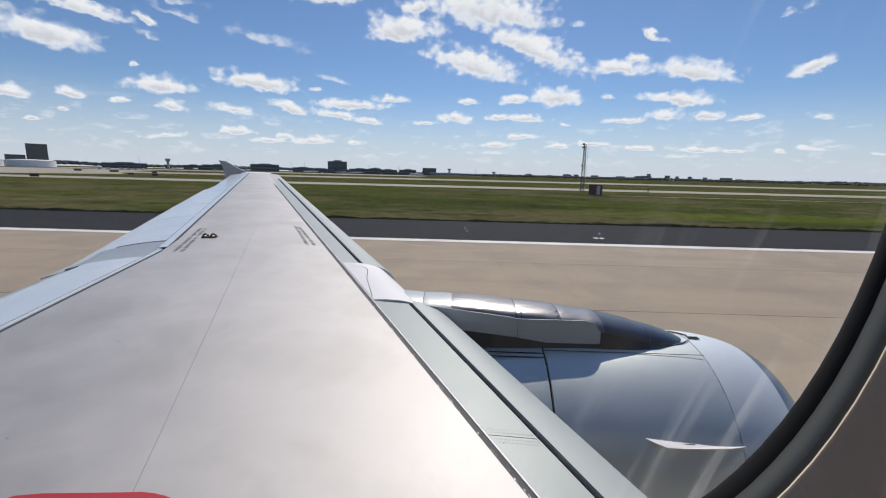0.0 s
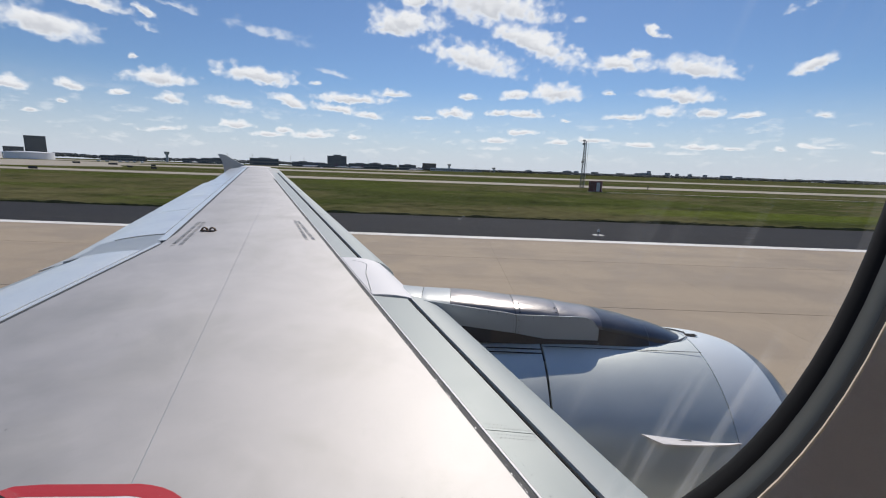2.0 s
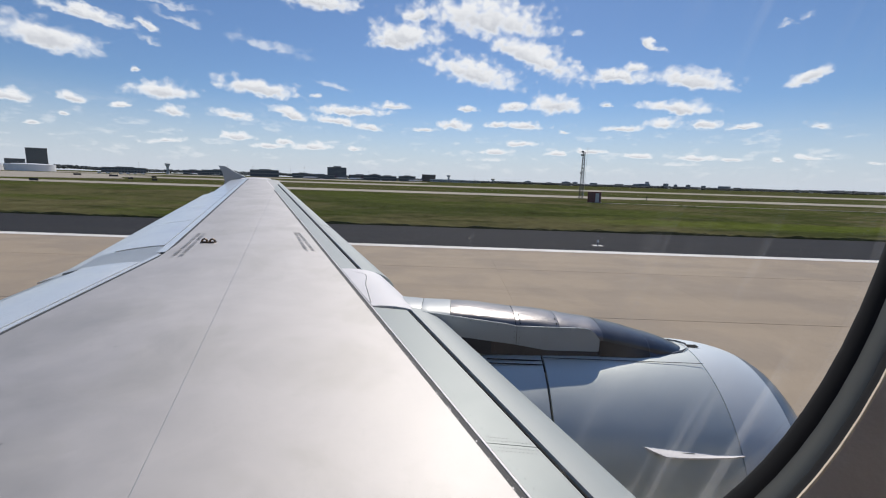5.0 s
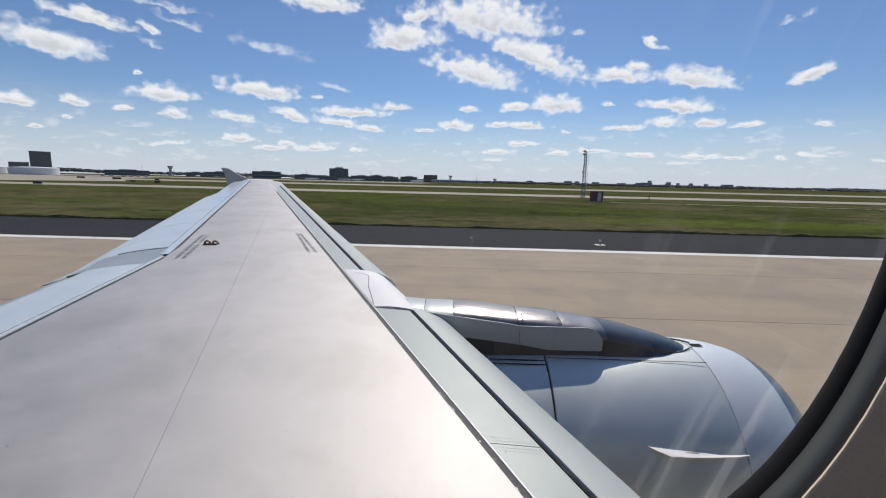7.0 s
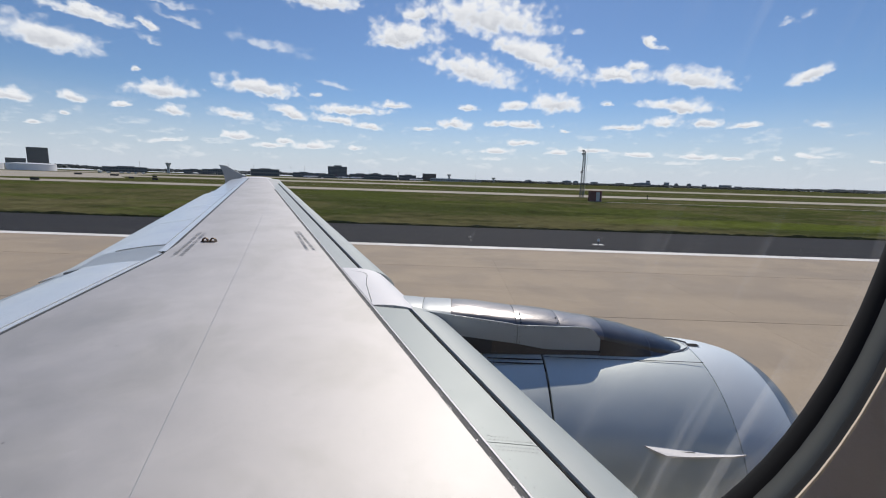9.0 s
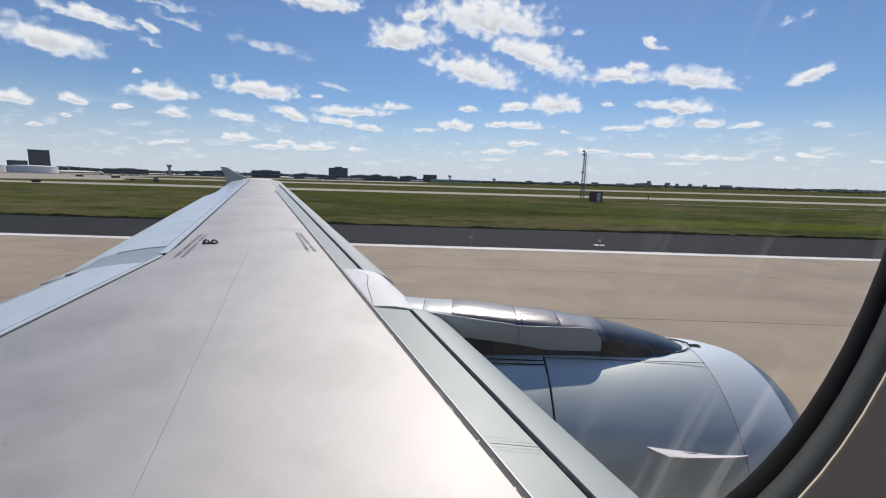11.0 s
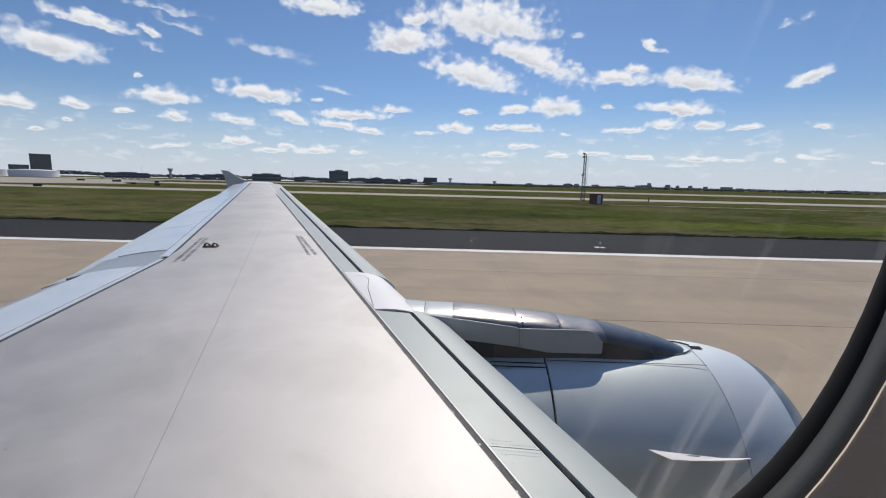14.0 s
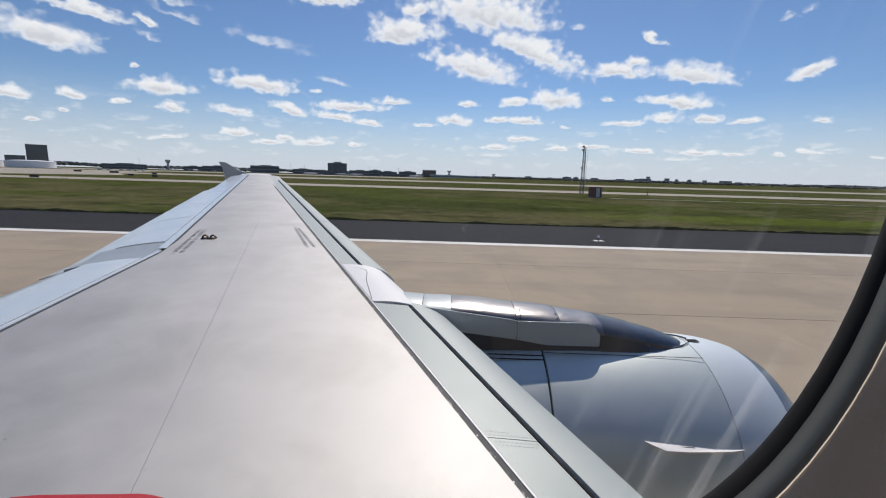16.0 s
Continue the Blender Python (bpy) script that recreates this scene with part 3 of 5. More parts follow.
tyre = thing("tyre_marks", "pale curved tyre scuffs on the asphalt shoulder", "tyre mark")
for k in range(3):
    c = bend(196 + 3 * k, 76, 44.0, 255, 290, 14)
    d = bend(196 + 3 * k, 76, 43.7, 290, 255, 14)
    part("scuff", flat(bmesh.new(), c + d, 0.03, 0.034), FAR_CONCRETE, tyre)
for cx, s in ((NEXT_EXIT - 30, 1), (BACK_EXIT + 30, -1)):
    curb = thing("edge_curve_line", "double yellow taxiway edge line round the exit", "runway marking")
    for r in (39.4, 39.9):
        a = (270, 360) if s > 0 else (270, 180)
        part("stripe", flat(bmesh.new(), bend(cx, SHOULDER_EDGE + 28, r + 0.18, *a) + bend(cx, SHOULDER_EDGE + 28, r, *a[::-1]), 0.05, 0.064), PAINT_YELLOW, curb)


# uneven grass from the shoulder to the parallel taxiway, with its rough edge
def build_grass():
    rnd = random.Random(4)
    ys = [SHOULDER_EDGE, SHOULDER_EDGE + 0.05, SHOULDER_EDGE + 0.3]
    while ys[-1] < 147.0:
        ys.append(ys[-1] + 0.35 * (ys[-1] / SHOULDER_EDGE) ** 1.6)
    ys[-1] = 147.0
    xs = [-155.0 + 0.55 * k for k in range(710)]
    vs = []
    for j, y in enumerate(ys):
        lip = (0.0, 1.5, 1.7, 1.4)[j] if j < 4 else 1.0
        if j == len(ys) - 1:
            lip = 0.0
        for x in xs:
            tall = noise.noise(Vector((x * 0.045, y * 0.10, 3.0)))
            tussock = noise.noise(Vector((x * 0.33, y * 0.45, 8.0)))
            h = 0.11 + (0.04 if j < 4 else 0.10) * tall + 0.13 * max(0.0, tussock) + 0.045 * rnd.uniform(-1, 1)
            wander = 0.15 * noise.noise(Vector((x * 0.25, y * 0.05, 1.0))) if j < 4 else 0.0
            vs.append((x, y + wander, max(0.004, h * lip)))
    n = len(xs)
    fs = [(j * n + i, j * n + i + 1, (j + 1) * n + i + 1, (j + 1) * n + i) for j in range(len(ys) - 1) for i in range(n - 1)]
    me = bpy.data.meshes.new("grass_field")
    me.from_pydata(vs, [], fs)
    me.materials.append(GRASS)
    tagged(new("grass_field", me), "uneven olive green and dry grass beside the runway shoulder", "grass", kind="stuff")


build_grass()

# ---- the aircraft: wing ----
TIP = 15.6
DIHEDRAL = 0.089


def x_front(y):            # line behind the slats
    return 1.18 - 0.515 * y


def x_slat(y):             # rear edge of the slats
    return 1.475 - 0.485 * y if y < 4.2 else 1.48 - 0.512 * y


def x_rear(y):             # line before spoilers and flaps, with its kink
    return -2.90 - 0.132 * y if y < 5.29 else -3.60 - 0.365 * (y - 5.29)


def surf(x, y):
    chord = x_front(y) - x_rear(y)
    c = (x - x_rear(y)) / chord
    if c < 0:              # spoilers and flaps curve down behind the rear line
        d = x_rear(y) - x
        return 2.93 + DIHEDRAL * y - 0.06 * d - 0.105 * d * d
    return 2.93 + DIHEDRAL * y + 0.012 * chord * (1 - (2 * c - 1) ** 2)


def x_seam(y):
    return -0.72 - 0.355 * y


ROOT = -0.05
wing = thing("aircraft_wing", "light grey painted metal airliner wing with flaps and slats retracted", "wing", (0, 0, 0))


def skin(name, aft, fwd, y0, y1, mat, label="", ny=24, nx=8, lift=0.0, thick=0.012, s0=0.0, s1=0.0):
    b = sheet(bmesh.new(), aft, fwd, y0, y1, ny, nx, lambda x, y: surf(x, y) + lift, thick, s0, s1)
    return part(name, b, mat, wing, label, smooth=True)


# core under the skin panels, seen only in the gaps, black to shade them
core = sheet(bmesh.new(), lambda y: x_rear(y) - 0.45, lambda y: x_slat(y) - 0.10, ROOT, TIP - 0.1, 16, 6, lambda x, y: surf(x, y) - 0.022,
             lambda y: 0.62 - 0.03 * y)
part("wing_box", core, RUBBER_AND_GAPS, wing, "black core that darkens the panel gaps")
# added black sheet and strip: the slat gap's shade, done by colour
part("gap_floor", sheet(bmesh.new(), lambda y: x_slat(y) - 0.2, lambda y: x_slat(y) + 0.12, ROOT, TIP - 0.3, 16, 1, lambda x, y: surf(x, y) - 0.16, 0.1), RUBBER_AND_GAPS, wing, "black sheet added to darken the slat gap")
part("slat_seal", sheet(bmesh.new(), lambda y: x_slat(y) - 0.022, lambda y: x_slat(y) - 0.010, ROOT, TIP - 0.3, 16, 1, lambda x, y: surf(x, y) - 0.012, 0.2), RUBBER_AND_GAPS, wing, "black strip added to darken the slat gap")
aft_skin = skin("skin_panel", lambda y: x_rear(y) + 0.022, lambda y: x_seam(y) - 0.0022, ROOT, TIP - 0.35, WING_PAINT, "pale grey upper wing skin")
fore_skin = skin("skin_panel", lambda y: x_seam(y) + 0.0022, x_front, ROOT, TIP - 0.35, WING_PAINT, "pale grey upper wing skin")
skin("seam_filler", lambda y: x_seam(y) - 0.0014, lambda y: x_seam(y) + 0.0022, ROOT, TIP - 0.35, FLAP_PAINT, "grey filler in the long skin seam", 24, 1, -0.0005)
skin("tip_panel", lambda y: x_rear(y) - 0.30, lambda y: x_front(y) + 0.25, TIP - 0.34, TIP, FAIRING_PAINT, "pale wing tip panel", 2, 6)
skin("sealant_strip", lambda y: x_front(y) + 0.002, lambda y: x_front(y) + 0.040, ROOT, TIP - 0.35, SEALANT, "dark grey sealant strip", 24, 1, -0.004)
skin("edge_trim", lambda y: x_front(y) + 0.042, lambda y: x_front(y) + 0.054, ROOT, TIP - 0.35, FAIRING_PAINT, "thin pale edge strip", 24, 1, 0.001)
skin("sealant_strip", lambda y: x_rear(y) - 0.022, lambda y: x_rear(y) + 0.020, ROOT, TIP - 0.35, SEALANT, "dark grey sealant strip", 40, 1, -0.005)

# fixed leading edge panels between the strip and the slats
PYLON_IN, PYLON_OUT = 3.72, 4.85
for y0, y1 in ((ROOT, 1.98), (1.985, PYLON_IN)):
    le_panel = skin("leading_edge_panel", lambda y: x_front(y) + 0.056, lambda y: x_slat(y) - 0.042, y0, y1, LE_PAINT, "pale green-grey fixed leading edge panel", 10, 4)
skin("leading_edge_panel", lambda y: x_front(y) + 0.056, lambda y: x_slat(y) - 0.050, PYLON_OUT, TIP - 0.36, SLAT_METAL, "pale blue-grey fixed leading edge panel", 20, 4)


def slat(y0, y1, k0, k1, root=1.0):
    rings = []
    prof = [(0.0, 0.0), (0.08, -0.006), (0.17, -0.022), (0.26, -0.055), (0.33, -0.10), (0.38, -0.16), (0.40, -0.23), (0.37, -0.30), (0.28, -0.35), (0.0, -0.36), (-0.01, -0.02)]
    n = 14
    for j in range(n + 1):
        y = y0 + (y1 - y0) * j / n
        k = k0 + (k1 - k0) * j / n
        xs = x_slat(y) + 0.002
        zs = surf(xs, y)
        rings.append([(xs + dx * k, y, zs + dz * k) for dx, dz in prof])
    return loft(bmesh.new(), rings, True, True)


part("slat", slat(ROOT, PYLON_IN + 0.08, 0.90, 0.86), SLAT_METAL, wing, "smooth grey inboard slat", True)
for k in range(4):
    y0 = PYLON_OUT + 2.62 * k
    part("slat", slat(y0 + 0.006, y0 + 2.61, 0.92 - 0.1 * k, 0.83 - 0.1 * k), SLAT_METAL, wing, "smooth grey outboard slat", True)


# the fixed nose above the pylon
def nose_fairing():
    rings = []
    prof = [(0.0, 0.0), (0.10, 0.004), (0.20, 0.002), (0.30, -0.010), (0.38, -0.030), (0.45, -0.060), (0.51, -0.11), (0.545, -0.18), (0.545, -0.28), (0.45, -0.36), (0.0, -0.36)]
    n = 10
    for j in range(n + 1):
        y = PYLON_IN + 0.02 + (PYLON_OUT - PYLON_IN - 0.03) * j / n
        xs = x_front(y) + 0.057
        rings.append([(xs + dx, y, surf(xs, y) + 0.006 + dz) for dx, dz in prof])
    return loft(bmesh.new(), rings, True, True)


part("nose_fairing", nose_fairing(), FAIRING_PAINT, wing, "white painted fixed nose above the pylon", True)

# the seam on the fixed nose
seam = []
for i in range(15):
    u = i / 14
    y = float(np.interp(u, (0, 0.15, 0.3, 1), (4.72, 4.68, 4.58, 3.80)))
    off = float(np.interp(u, (0, 0.12, 0.22, 0.3, 0.55, 1), (0.09, 0.18, 0.215, 0.21, 0.11, 0.004)))
    xs = x_front(y) + 0.057
    seam.append((xs + off, y, surf(xs, y) + 0.0075 + float(np.interp(off, (0, 0.1, 0.2, 0.3, 0.38), (0, 0.004, 0.002, -0.010, -0.030)))))
b = bmesh.new()
loft(b, [seam, [(x + 0.006, y + 0.003, z) for x, y, z in seam]], closed=False)
part("fairing_seam", b, SEALANT, wing, "thin dark seam on the nose")

# chips in the paint along the front strip
rnd = random.Random(21)
b = bmesh.new()
for _ in range(110):
    y = 0.6 + 4.2 * rnd.random() ** 1.3
    x = x_front(y) + rnd.uniform(0.001, 0.012)
    r = rnd.uniform(0.0015, 0.005)
    ring = [(x + r * rnd.uniform(0.5, 1.2) * math.cos(q), y + 1.6 * r * rnd.uniform(0.5, 1.2) * math.sin(q)) for q in (0.3, 1.5, 2.6, 3.9, 5.2)]
    b.faces.new([b.verts.new((p, q, surf(p, q) + 0.0012)) for p, q in ring])
tagged(part("paint_chips", b, FAIRING_PAINT, wing, "small pale chips along the sealant edge"), kind="stuff")

# rivet rows on the inner leading edge
b = bmesh.new()
for dy, count in ((-0.050, 10), (-0.026, 11), (0.022, 11), (0.047, 6)):
    for i in range(count):
        y = 1.983 + dy
        x = x_front(y) + 0.085 + 0.021 * i
        tube(b, (x, y, surf(x, y)), (x, y, surf(x, y) + 0.0014), 0.0029, sides=6)
for i in range(60):
    y = 0.3 + 0.056 * i
    x = x_front(y) + 0.098
    tube(b, (x, y, surf(x, y)), (x, y, surf(x, y) + 0.0012), 0.0023, sides=6)
tagged(part("rivets", b, SEALANT, le_panel, "rows of small rivet heads"), kind="stuff")

# spoilers, fixed strip and flaps behind the rear line
skin("spoiler", lambda y: x_rear(y) - 0.78, lambda y: x_rear(y) - 0.085, ROOT, 4.85, SPOILER_PAINT, "pale grey inboard spoiler panel", 10, 6, 0.006, 0.02)
skin("hinge_panel", lambda y: x_rear(y) - 0.078, lambda y: x_rear(y) - 0.024, ROOT, 5.2, SPOILER_PAINT, "narrow grey hinge cover", 10, 2)
skin("hinge_panel", lambda y: x_rear(y) - 0.135, lambda y: x_rear(y) - 0.024, 5.32, TIP - 0.4, SPOILER_PAINT, "narrow grey hinge cover", 20, 2)
edges = [5.66, 7.45, 9.05, 10.6, 12.0]
for y0, y1 in zip(edges, edges[1:]):
    skin("spoiler", lambda y: x_rear(y) - 0.86 + 0.02 * (y - 5), lambda y: x_rear(y) - 0.145, y0 + 0.012, y1 - 0.012, SPOILER_PAINT, "pale grey outboard spoiler panel", 6, 6, 0.003, 0.02)
aileron = skin("aileron", lambda y: x_rear(y) - 0.66, lambda y: x_rear(y) - 0.145, 12.02, TIP - 0.4, SPOILER_PAINT, "pale grey aileron", 6, 6, 0.0, 0.03)
skin("flap_shroud", lambda y: x_rear(y) - 1.05, lambda y: x_rear(y) - 0.085, 4.87, 5.645, FLAP_PAINT, "darker grey fixed shroud at the kink", 6, 6, -0.006, 0.03)


def flap(y0, y1, c0, c1):
    """Upper skin from under the spoilers to a thin trailing edge."""
    rings = []
    for j in range(15):
        y = y0 + (y1 - y0) * j / 14
        c = c0 + (c1 - c0) * j / 14
        xs = [x_rear(y) - 0.5 - (c - 0.5) * i / 5 for i in range(6)]
        upper = [(x, y, surf(x, y) - 0.030) for x in xs]
        lower = [(x, y, surf(x, y) - 0.042 - 0.13 * (1 - i / 5)) for i, x in enumerate(xs)]
        rings.append(upper + lower[::-1])
    return loft(bmesh.new(), rings, True, True)


part("flap", flap(ROOT, 4.86, 1.05, 1.12), FLAP_PAINT, wing, "grey inboard flap", True)
out_flap = part("flap", flap(4.88, 12.0, 1.38, 0.95), SPOILER_PAINT, wing, "pale grey outboard flap", True)
# flap track fairings peep out behind the trailing edge
for y, k in ((4.75, 1.0), (7.9, 0.75), (10.9, 0.6)):
    rings = []
    for i in range(9):
        u = i / 8
        r = 0.13 * k * math.sin(math.pi * (0.18 + 0.80 * u)) ** 0.8 + 0.004
        x = x_rear(y) - 0.6 - 0.78 * k * u
        rings.append([(x, y + r * 0.8 * math.cos(a), surf(x_rear(y) - 0.9, y) - 0.17 - 0.10 * u + r * math.sin(a)) for a in (2 * math.pi * q / 12 for q in range(12))])
    part("flap_track_fairing", loft(bmesh.new(), rings, True, True), SEALANT if y < 5 else FLAP_PAINT, out_flap, "dark tapered flap track fairing", True)
# static dischargers
for y in (12.2, 13.0, 13.8, 14.6):
    x = x_rear(y) - 0.60
    part("static_discharger", tube(bmesh.new(), (x, y, surf(x, y) - 0.03), (x - 0.22, y + 0.02, surf(x, y) - 0.05), 0.006, 0.003, 5), SEALANT, aileron)

# wing tip fence
b = bmesh.new()
out = [(-7.45, 4.30), (-7.75, 4.42), (-8.24, 4.69), (-8.50, 4.71), (-8.36, 4.45), (-8.30, 4.14), (-8.42, 3.72), (-8.20, 3.72), (-7.6, 4.02), (-7.15, 4.20)]
for dy in (0.0,):
    left = [b.verts.new((x, TIP + 0.01, z)) for x, z in out]
    right = [b.verts.new((x, TIP + 0.05, z)) for x, z in out]
    b.faces.new(left)
    b.faces.new(right[::-1])
    for i in range(len(out)):
        j = (i + 1) % len(out)
        b.faces.new((left[i], left[j], right[j], right[i]))
part("wing_fence", b, FLAP_PAINT, wing, "grey swept wing tip fence")


# stencilled lines on the skin, too small to read
def stencil(under, x0, y0, x1, y1, rows, gap, size, seed):
    rnd = random.Random(seed)
    a, c = Vector((x0, y0)), Vector((x1, y1))
    along = (c - a).normalized()
    side = Vector((-along.y, along.x))
    for r in range(rows):
        b = bmesh.new()
        s, total = 0.0, (c - a).length
        while s < total - 0.03:
            w = rnd.uniform(0.014, 0.026)
            q = [a + along * s + side * gap * r, a + along * min(s + w, total) + side * gap * r]
            pts = [q[0], q[1], q[1] + side * size, q[0] + side * size]
            b.faces.new([b.verts.new((p.x, p.y, surf(p.x, p.y) + 0.004)) for p in pts])
            s += w + (0.016 if rnd.random() < 0.8 else 0.06)
        tagged(part("stencil_line", b, STENCIL, under, "grey stencilled line of small writing"), kind="stuff")


stencil(aft_skin, -3.354, 5.058, -3.787, 6.385, 1, 0.0, 0.050, 1)
stencil(aft_skin, -3.272, 5.090, -3.727, 6.434, 1, 0.0, 0.050, 3)
stencil(fore_skin, -1.878, 5.554, -2.490, 6.766, 1, 0.0, 0.042, 2)
stencil(fore_skin, -1.800, 5.590, -2.399, 6.689, 1, 0.0, 0.042, 4)

# the band round the walkway at the root
band = []
for r in (0.0, 0.060):
    ring = [(-1.86 + r * 2, 1.348 - r * 0.4)]
    ring += [(-1.70, 1.463 - r)] + [(-1.60 + 0.1 * i, 1.478 + 0.006 * i - r) for i in range(4)]
    cx, cy, rad = -1.22, 1.278, 0.225 - r
    ring += [(cx + rad * 1.4 * math.sin(radians(q)), cy + rad * math.cos(radians(q))) for q in range(0, 91, 10)]
    ring += [(cx + rad * 1.4, 0.2)]
    band.append(ring)
b = bmesh.new()
loft(b, [[(x, y, surf(x, y) + 0.003) for x, y in band[1]], [(x, 0.15, surf(x, 0.15) + 0.003) for x, y in band[1]]], closed=False)
field = part("walkway_field", b, FAIRING_PAINT, wing, "white painted walkway field")
b = bmesh.new()
loft(b, [[(x, y, surf(x, y) + 0.004) for x, y in ring] for ring in band], closed=False)
part("walkway_band", b, RED_PAINT, field, "red painted walkway outline")

# rope bracket: two loops on a plate
bracket = thing("rope_bracket", "small brown metal double loop bracket on the wing", "bracket", (-3.35, 5.80, surf(-3.35, 5.80)))
part("plate", box(bmesh.new(), -0.10, 0.10, -0.045, 0.045, 0.0, 0.012, 0.004), BRASS, bracket)
for s in (-1, 1):
    rings = []
    for i in range(13):
        a = radians(180 * i / 12)
        c = Vector((s * 0.055 + 0.038 * math.cos(a), 0, 0.008 + 0.040 * math.sin(a)))
        n = Vector((math.cos(a), 0, math.sin(a)))
        rings.append([tuple(c + n * 0.012 * math.cos(q) + Vector((0, 0.018 * math.sin(q), 0))) for q in (2 * math.pi * w / 8 for w in range(8))])
    part("loop", loft(bmesh.new(), rings, True, True), BRASS, bracket, "", True)

# ---- engine and pylon ----
EY, EZ = 4.02, 1.70
engine = thing("jet_engine", "blue-grey turbofan nacelle hung under the wing on a metal pylon", "jet engine", (0, 0, 0))


def revolve(profile, sides=72, squash=1.0):
    rings = []
    for x, r in profile:
        rings.append([(x, EY + r * math.sin(2 * math.pi * k / sides), EZ + r * math.cos(2 * math.pi * k / sides) * squash) for k in range(sides)])
    return loft(bmesh.new(), rings, True)


reverser = part("reverser_cowl", revolve([(-1.35, 0.80), (-1.3, 0.84), (-0.8, 1.0), (-0.2, 1.12), (0.4, 1.185), (0.852, 1.199), (0.856, 1.18)]), NACELLE_PAINT, engine, "blue-grey thrust reverser cowl", True)
fan_cowl = part("fan_cowl", revolve([(0.868, 1.18), (0.872, 1.20), (1.2, 1.208), (1.7, 1.207), (2.1, 1.20), (2.294, 1.19), (2.297, 1.18)]), NACELLE_PAINT, engine, "blue-grey fan cowl door", True)
inlet_cowl = part("inlet_cowl", revolve([(2.301, 1.18), (2.304, 1.19), (2.42, 1.183), (2.55, 1.168), (2.66, 1.148), (2.76, 1.122), (2.82, 1.102)]), INLET_PAINT, engine, "pale blue-grey inlet cowl", True)
part("inlet_lip", revolve([(2.822, 1.101), (2.90, 1.068), (2.97, 1.025), (3.03, 0.965), (3.055, 0.905), (3.03, 0.85), (2.92, 0.81), (2.6, 0.79)]), LIP_METAL, inlet_cowl, "dull bare metal inlet lip", True)
vent = [[(x, EY - 1.1915 * math.sin(radians(q)), EZ + 1.1915 * math.cos(radians(q))) for x in (2.325, 2.38, 2.435)] for q in (-1.6, 0.0, 1.6)]
part("vent_slot", loft(bmesh.new(), vent, closed=False), RUBBER_AND_GAPS, inlet_cowl, "small dark vent slot")
part("inlet_duct", revolve([(2.6, 0.789), (2.3, 0.81), (1.9, 0.84), (1.85, 0.02)]), DARK_METAL, engine, "dark inlet duct", True)
part("core_nozzle", revolve([(-1.30, 0.79), (-1.5, 0.62), (-2.1, 0.42), (-2.12, 0.05)]), LIP_METAL, engine, "metal core nozzle", True)
# cowl door split line beside the pylon, inboard and outboard
for s_ in (-1, 1):
    ring = []
    for r, q in ((1.2115, 16.6), (1.2115, 17.0)):
        ring.append([(x, EY + s_ * r * math.sin(radians(q)), EZ + r * math.cos(radians(q))) for x in (0.87, 1.3, 1.8, 2.29)])
    part("cowl_split", loft(bmesh.new(), ring, closed=False), RUBBER_AND_GAPS, fan_cowl, "dark split line of the cowl doors")
    for q in (18.0, 20.5):
        rib = [[(x, EY + s_ * r * math.sin(radians(w)), EZ + r * math.cos(radians(w))) for x in (0.36, 0.6, 0.85)] for w, r in ((q, 1.196), (q, 1.203), (q + 0.4, 1.203), (q + 0.4, 1.196))]
        part("hinge_strip", loft(bmesh.new(), rib, closed=False), RUBBER_AND_GAPS, reverser, "dark hinge line")
# strake on the inboard flank
b = bmesh.new()
ang = radians(-53)
cn, sn = math.cos(ang), math.sin(ang)


def on_nacelle(x, out):
    return (x, EY + out * sn, EZ + out * cn)


pts = [(1.53, 1.200, 0.0), (1.60, 1.205, 0.044), (1.68, 1.206, 0.084), (1.82, 1.206, 0.082), (2.02, 1.206, 0.066), (2.20, 1.205, 0.046), (2.315, 1.200, 0.022), (2.30, 1.180, 0.0)]
base = [Vector(on_nacelle(x, r)) + Vector((0, -d, -0.28 * d - 0.03 * (x - 1.53) / 0.74)) for x, r, d in pts]
one = [b.verts.new(v + Vector((0, 0, 0.006))) for v in base]
two = [b.verts.new(v - Vector((0, 0, 0.006))) for v in base]
b.faces.new(one)
b.faces.new(two[::-1])
for i in range(len(pts)):
    j = (i + 1) % len(pts)
    b.faces.new((one[i], one[j], two[j], two[i]))
strake = part("strake", b, FAIRING_PAINT, fan_cowl, "white nacelle strake")
slot = []
for x, d in ((1.76, 0.044), (1.92, 0.038), (1.92, 0.047), (1.76, 0.054)):
    r = 1.19
    slot.append(Vector(on_nacelle(x, r)) + Vector((0, -d, 0.013 - 0.28 * d - 0.03 * (x - 1.53) / 0.74)))
b = bmesh.new()
b.faces.new([b.verts.new(v) for v in slot])
part("slot", b, SEALANT, strake, "short dark slot")

part("pylon_strut", box(bmesh.new(), -1.7, -0.6, EY - 0.2, EY + 0.2, 2.60, 3.22, 0.02), DARK_METAL, engine, "dark metal strut inside the wing")
# pylon: a spine of bare metal over painted side panels
PYLON = [(-0.75, 3.25, 0.27), (-0.1, 3.238, 0.275), (0.3, 3.22, 0.28), (0.65, 3.193, 0.28), (1.05, 3.155, 0.275), (1.41, 3.108, 0.27),
         (1.7, 3.052, 0.255), (1.95, 2.985, 0.225), (2.12, 2.930, 0.18), (2.24, 2.885, 0.125), (2.31, 2.855, 0.07), (2.335, 2.83, 0.02)]


def along_pylon(x, k):
    return float(np.interp(x, [r[0] for r in PYLON], [r[k] for r in PYLON]))


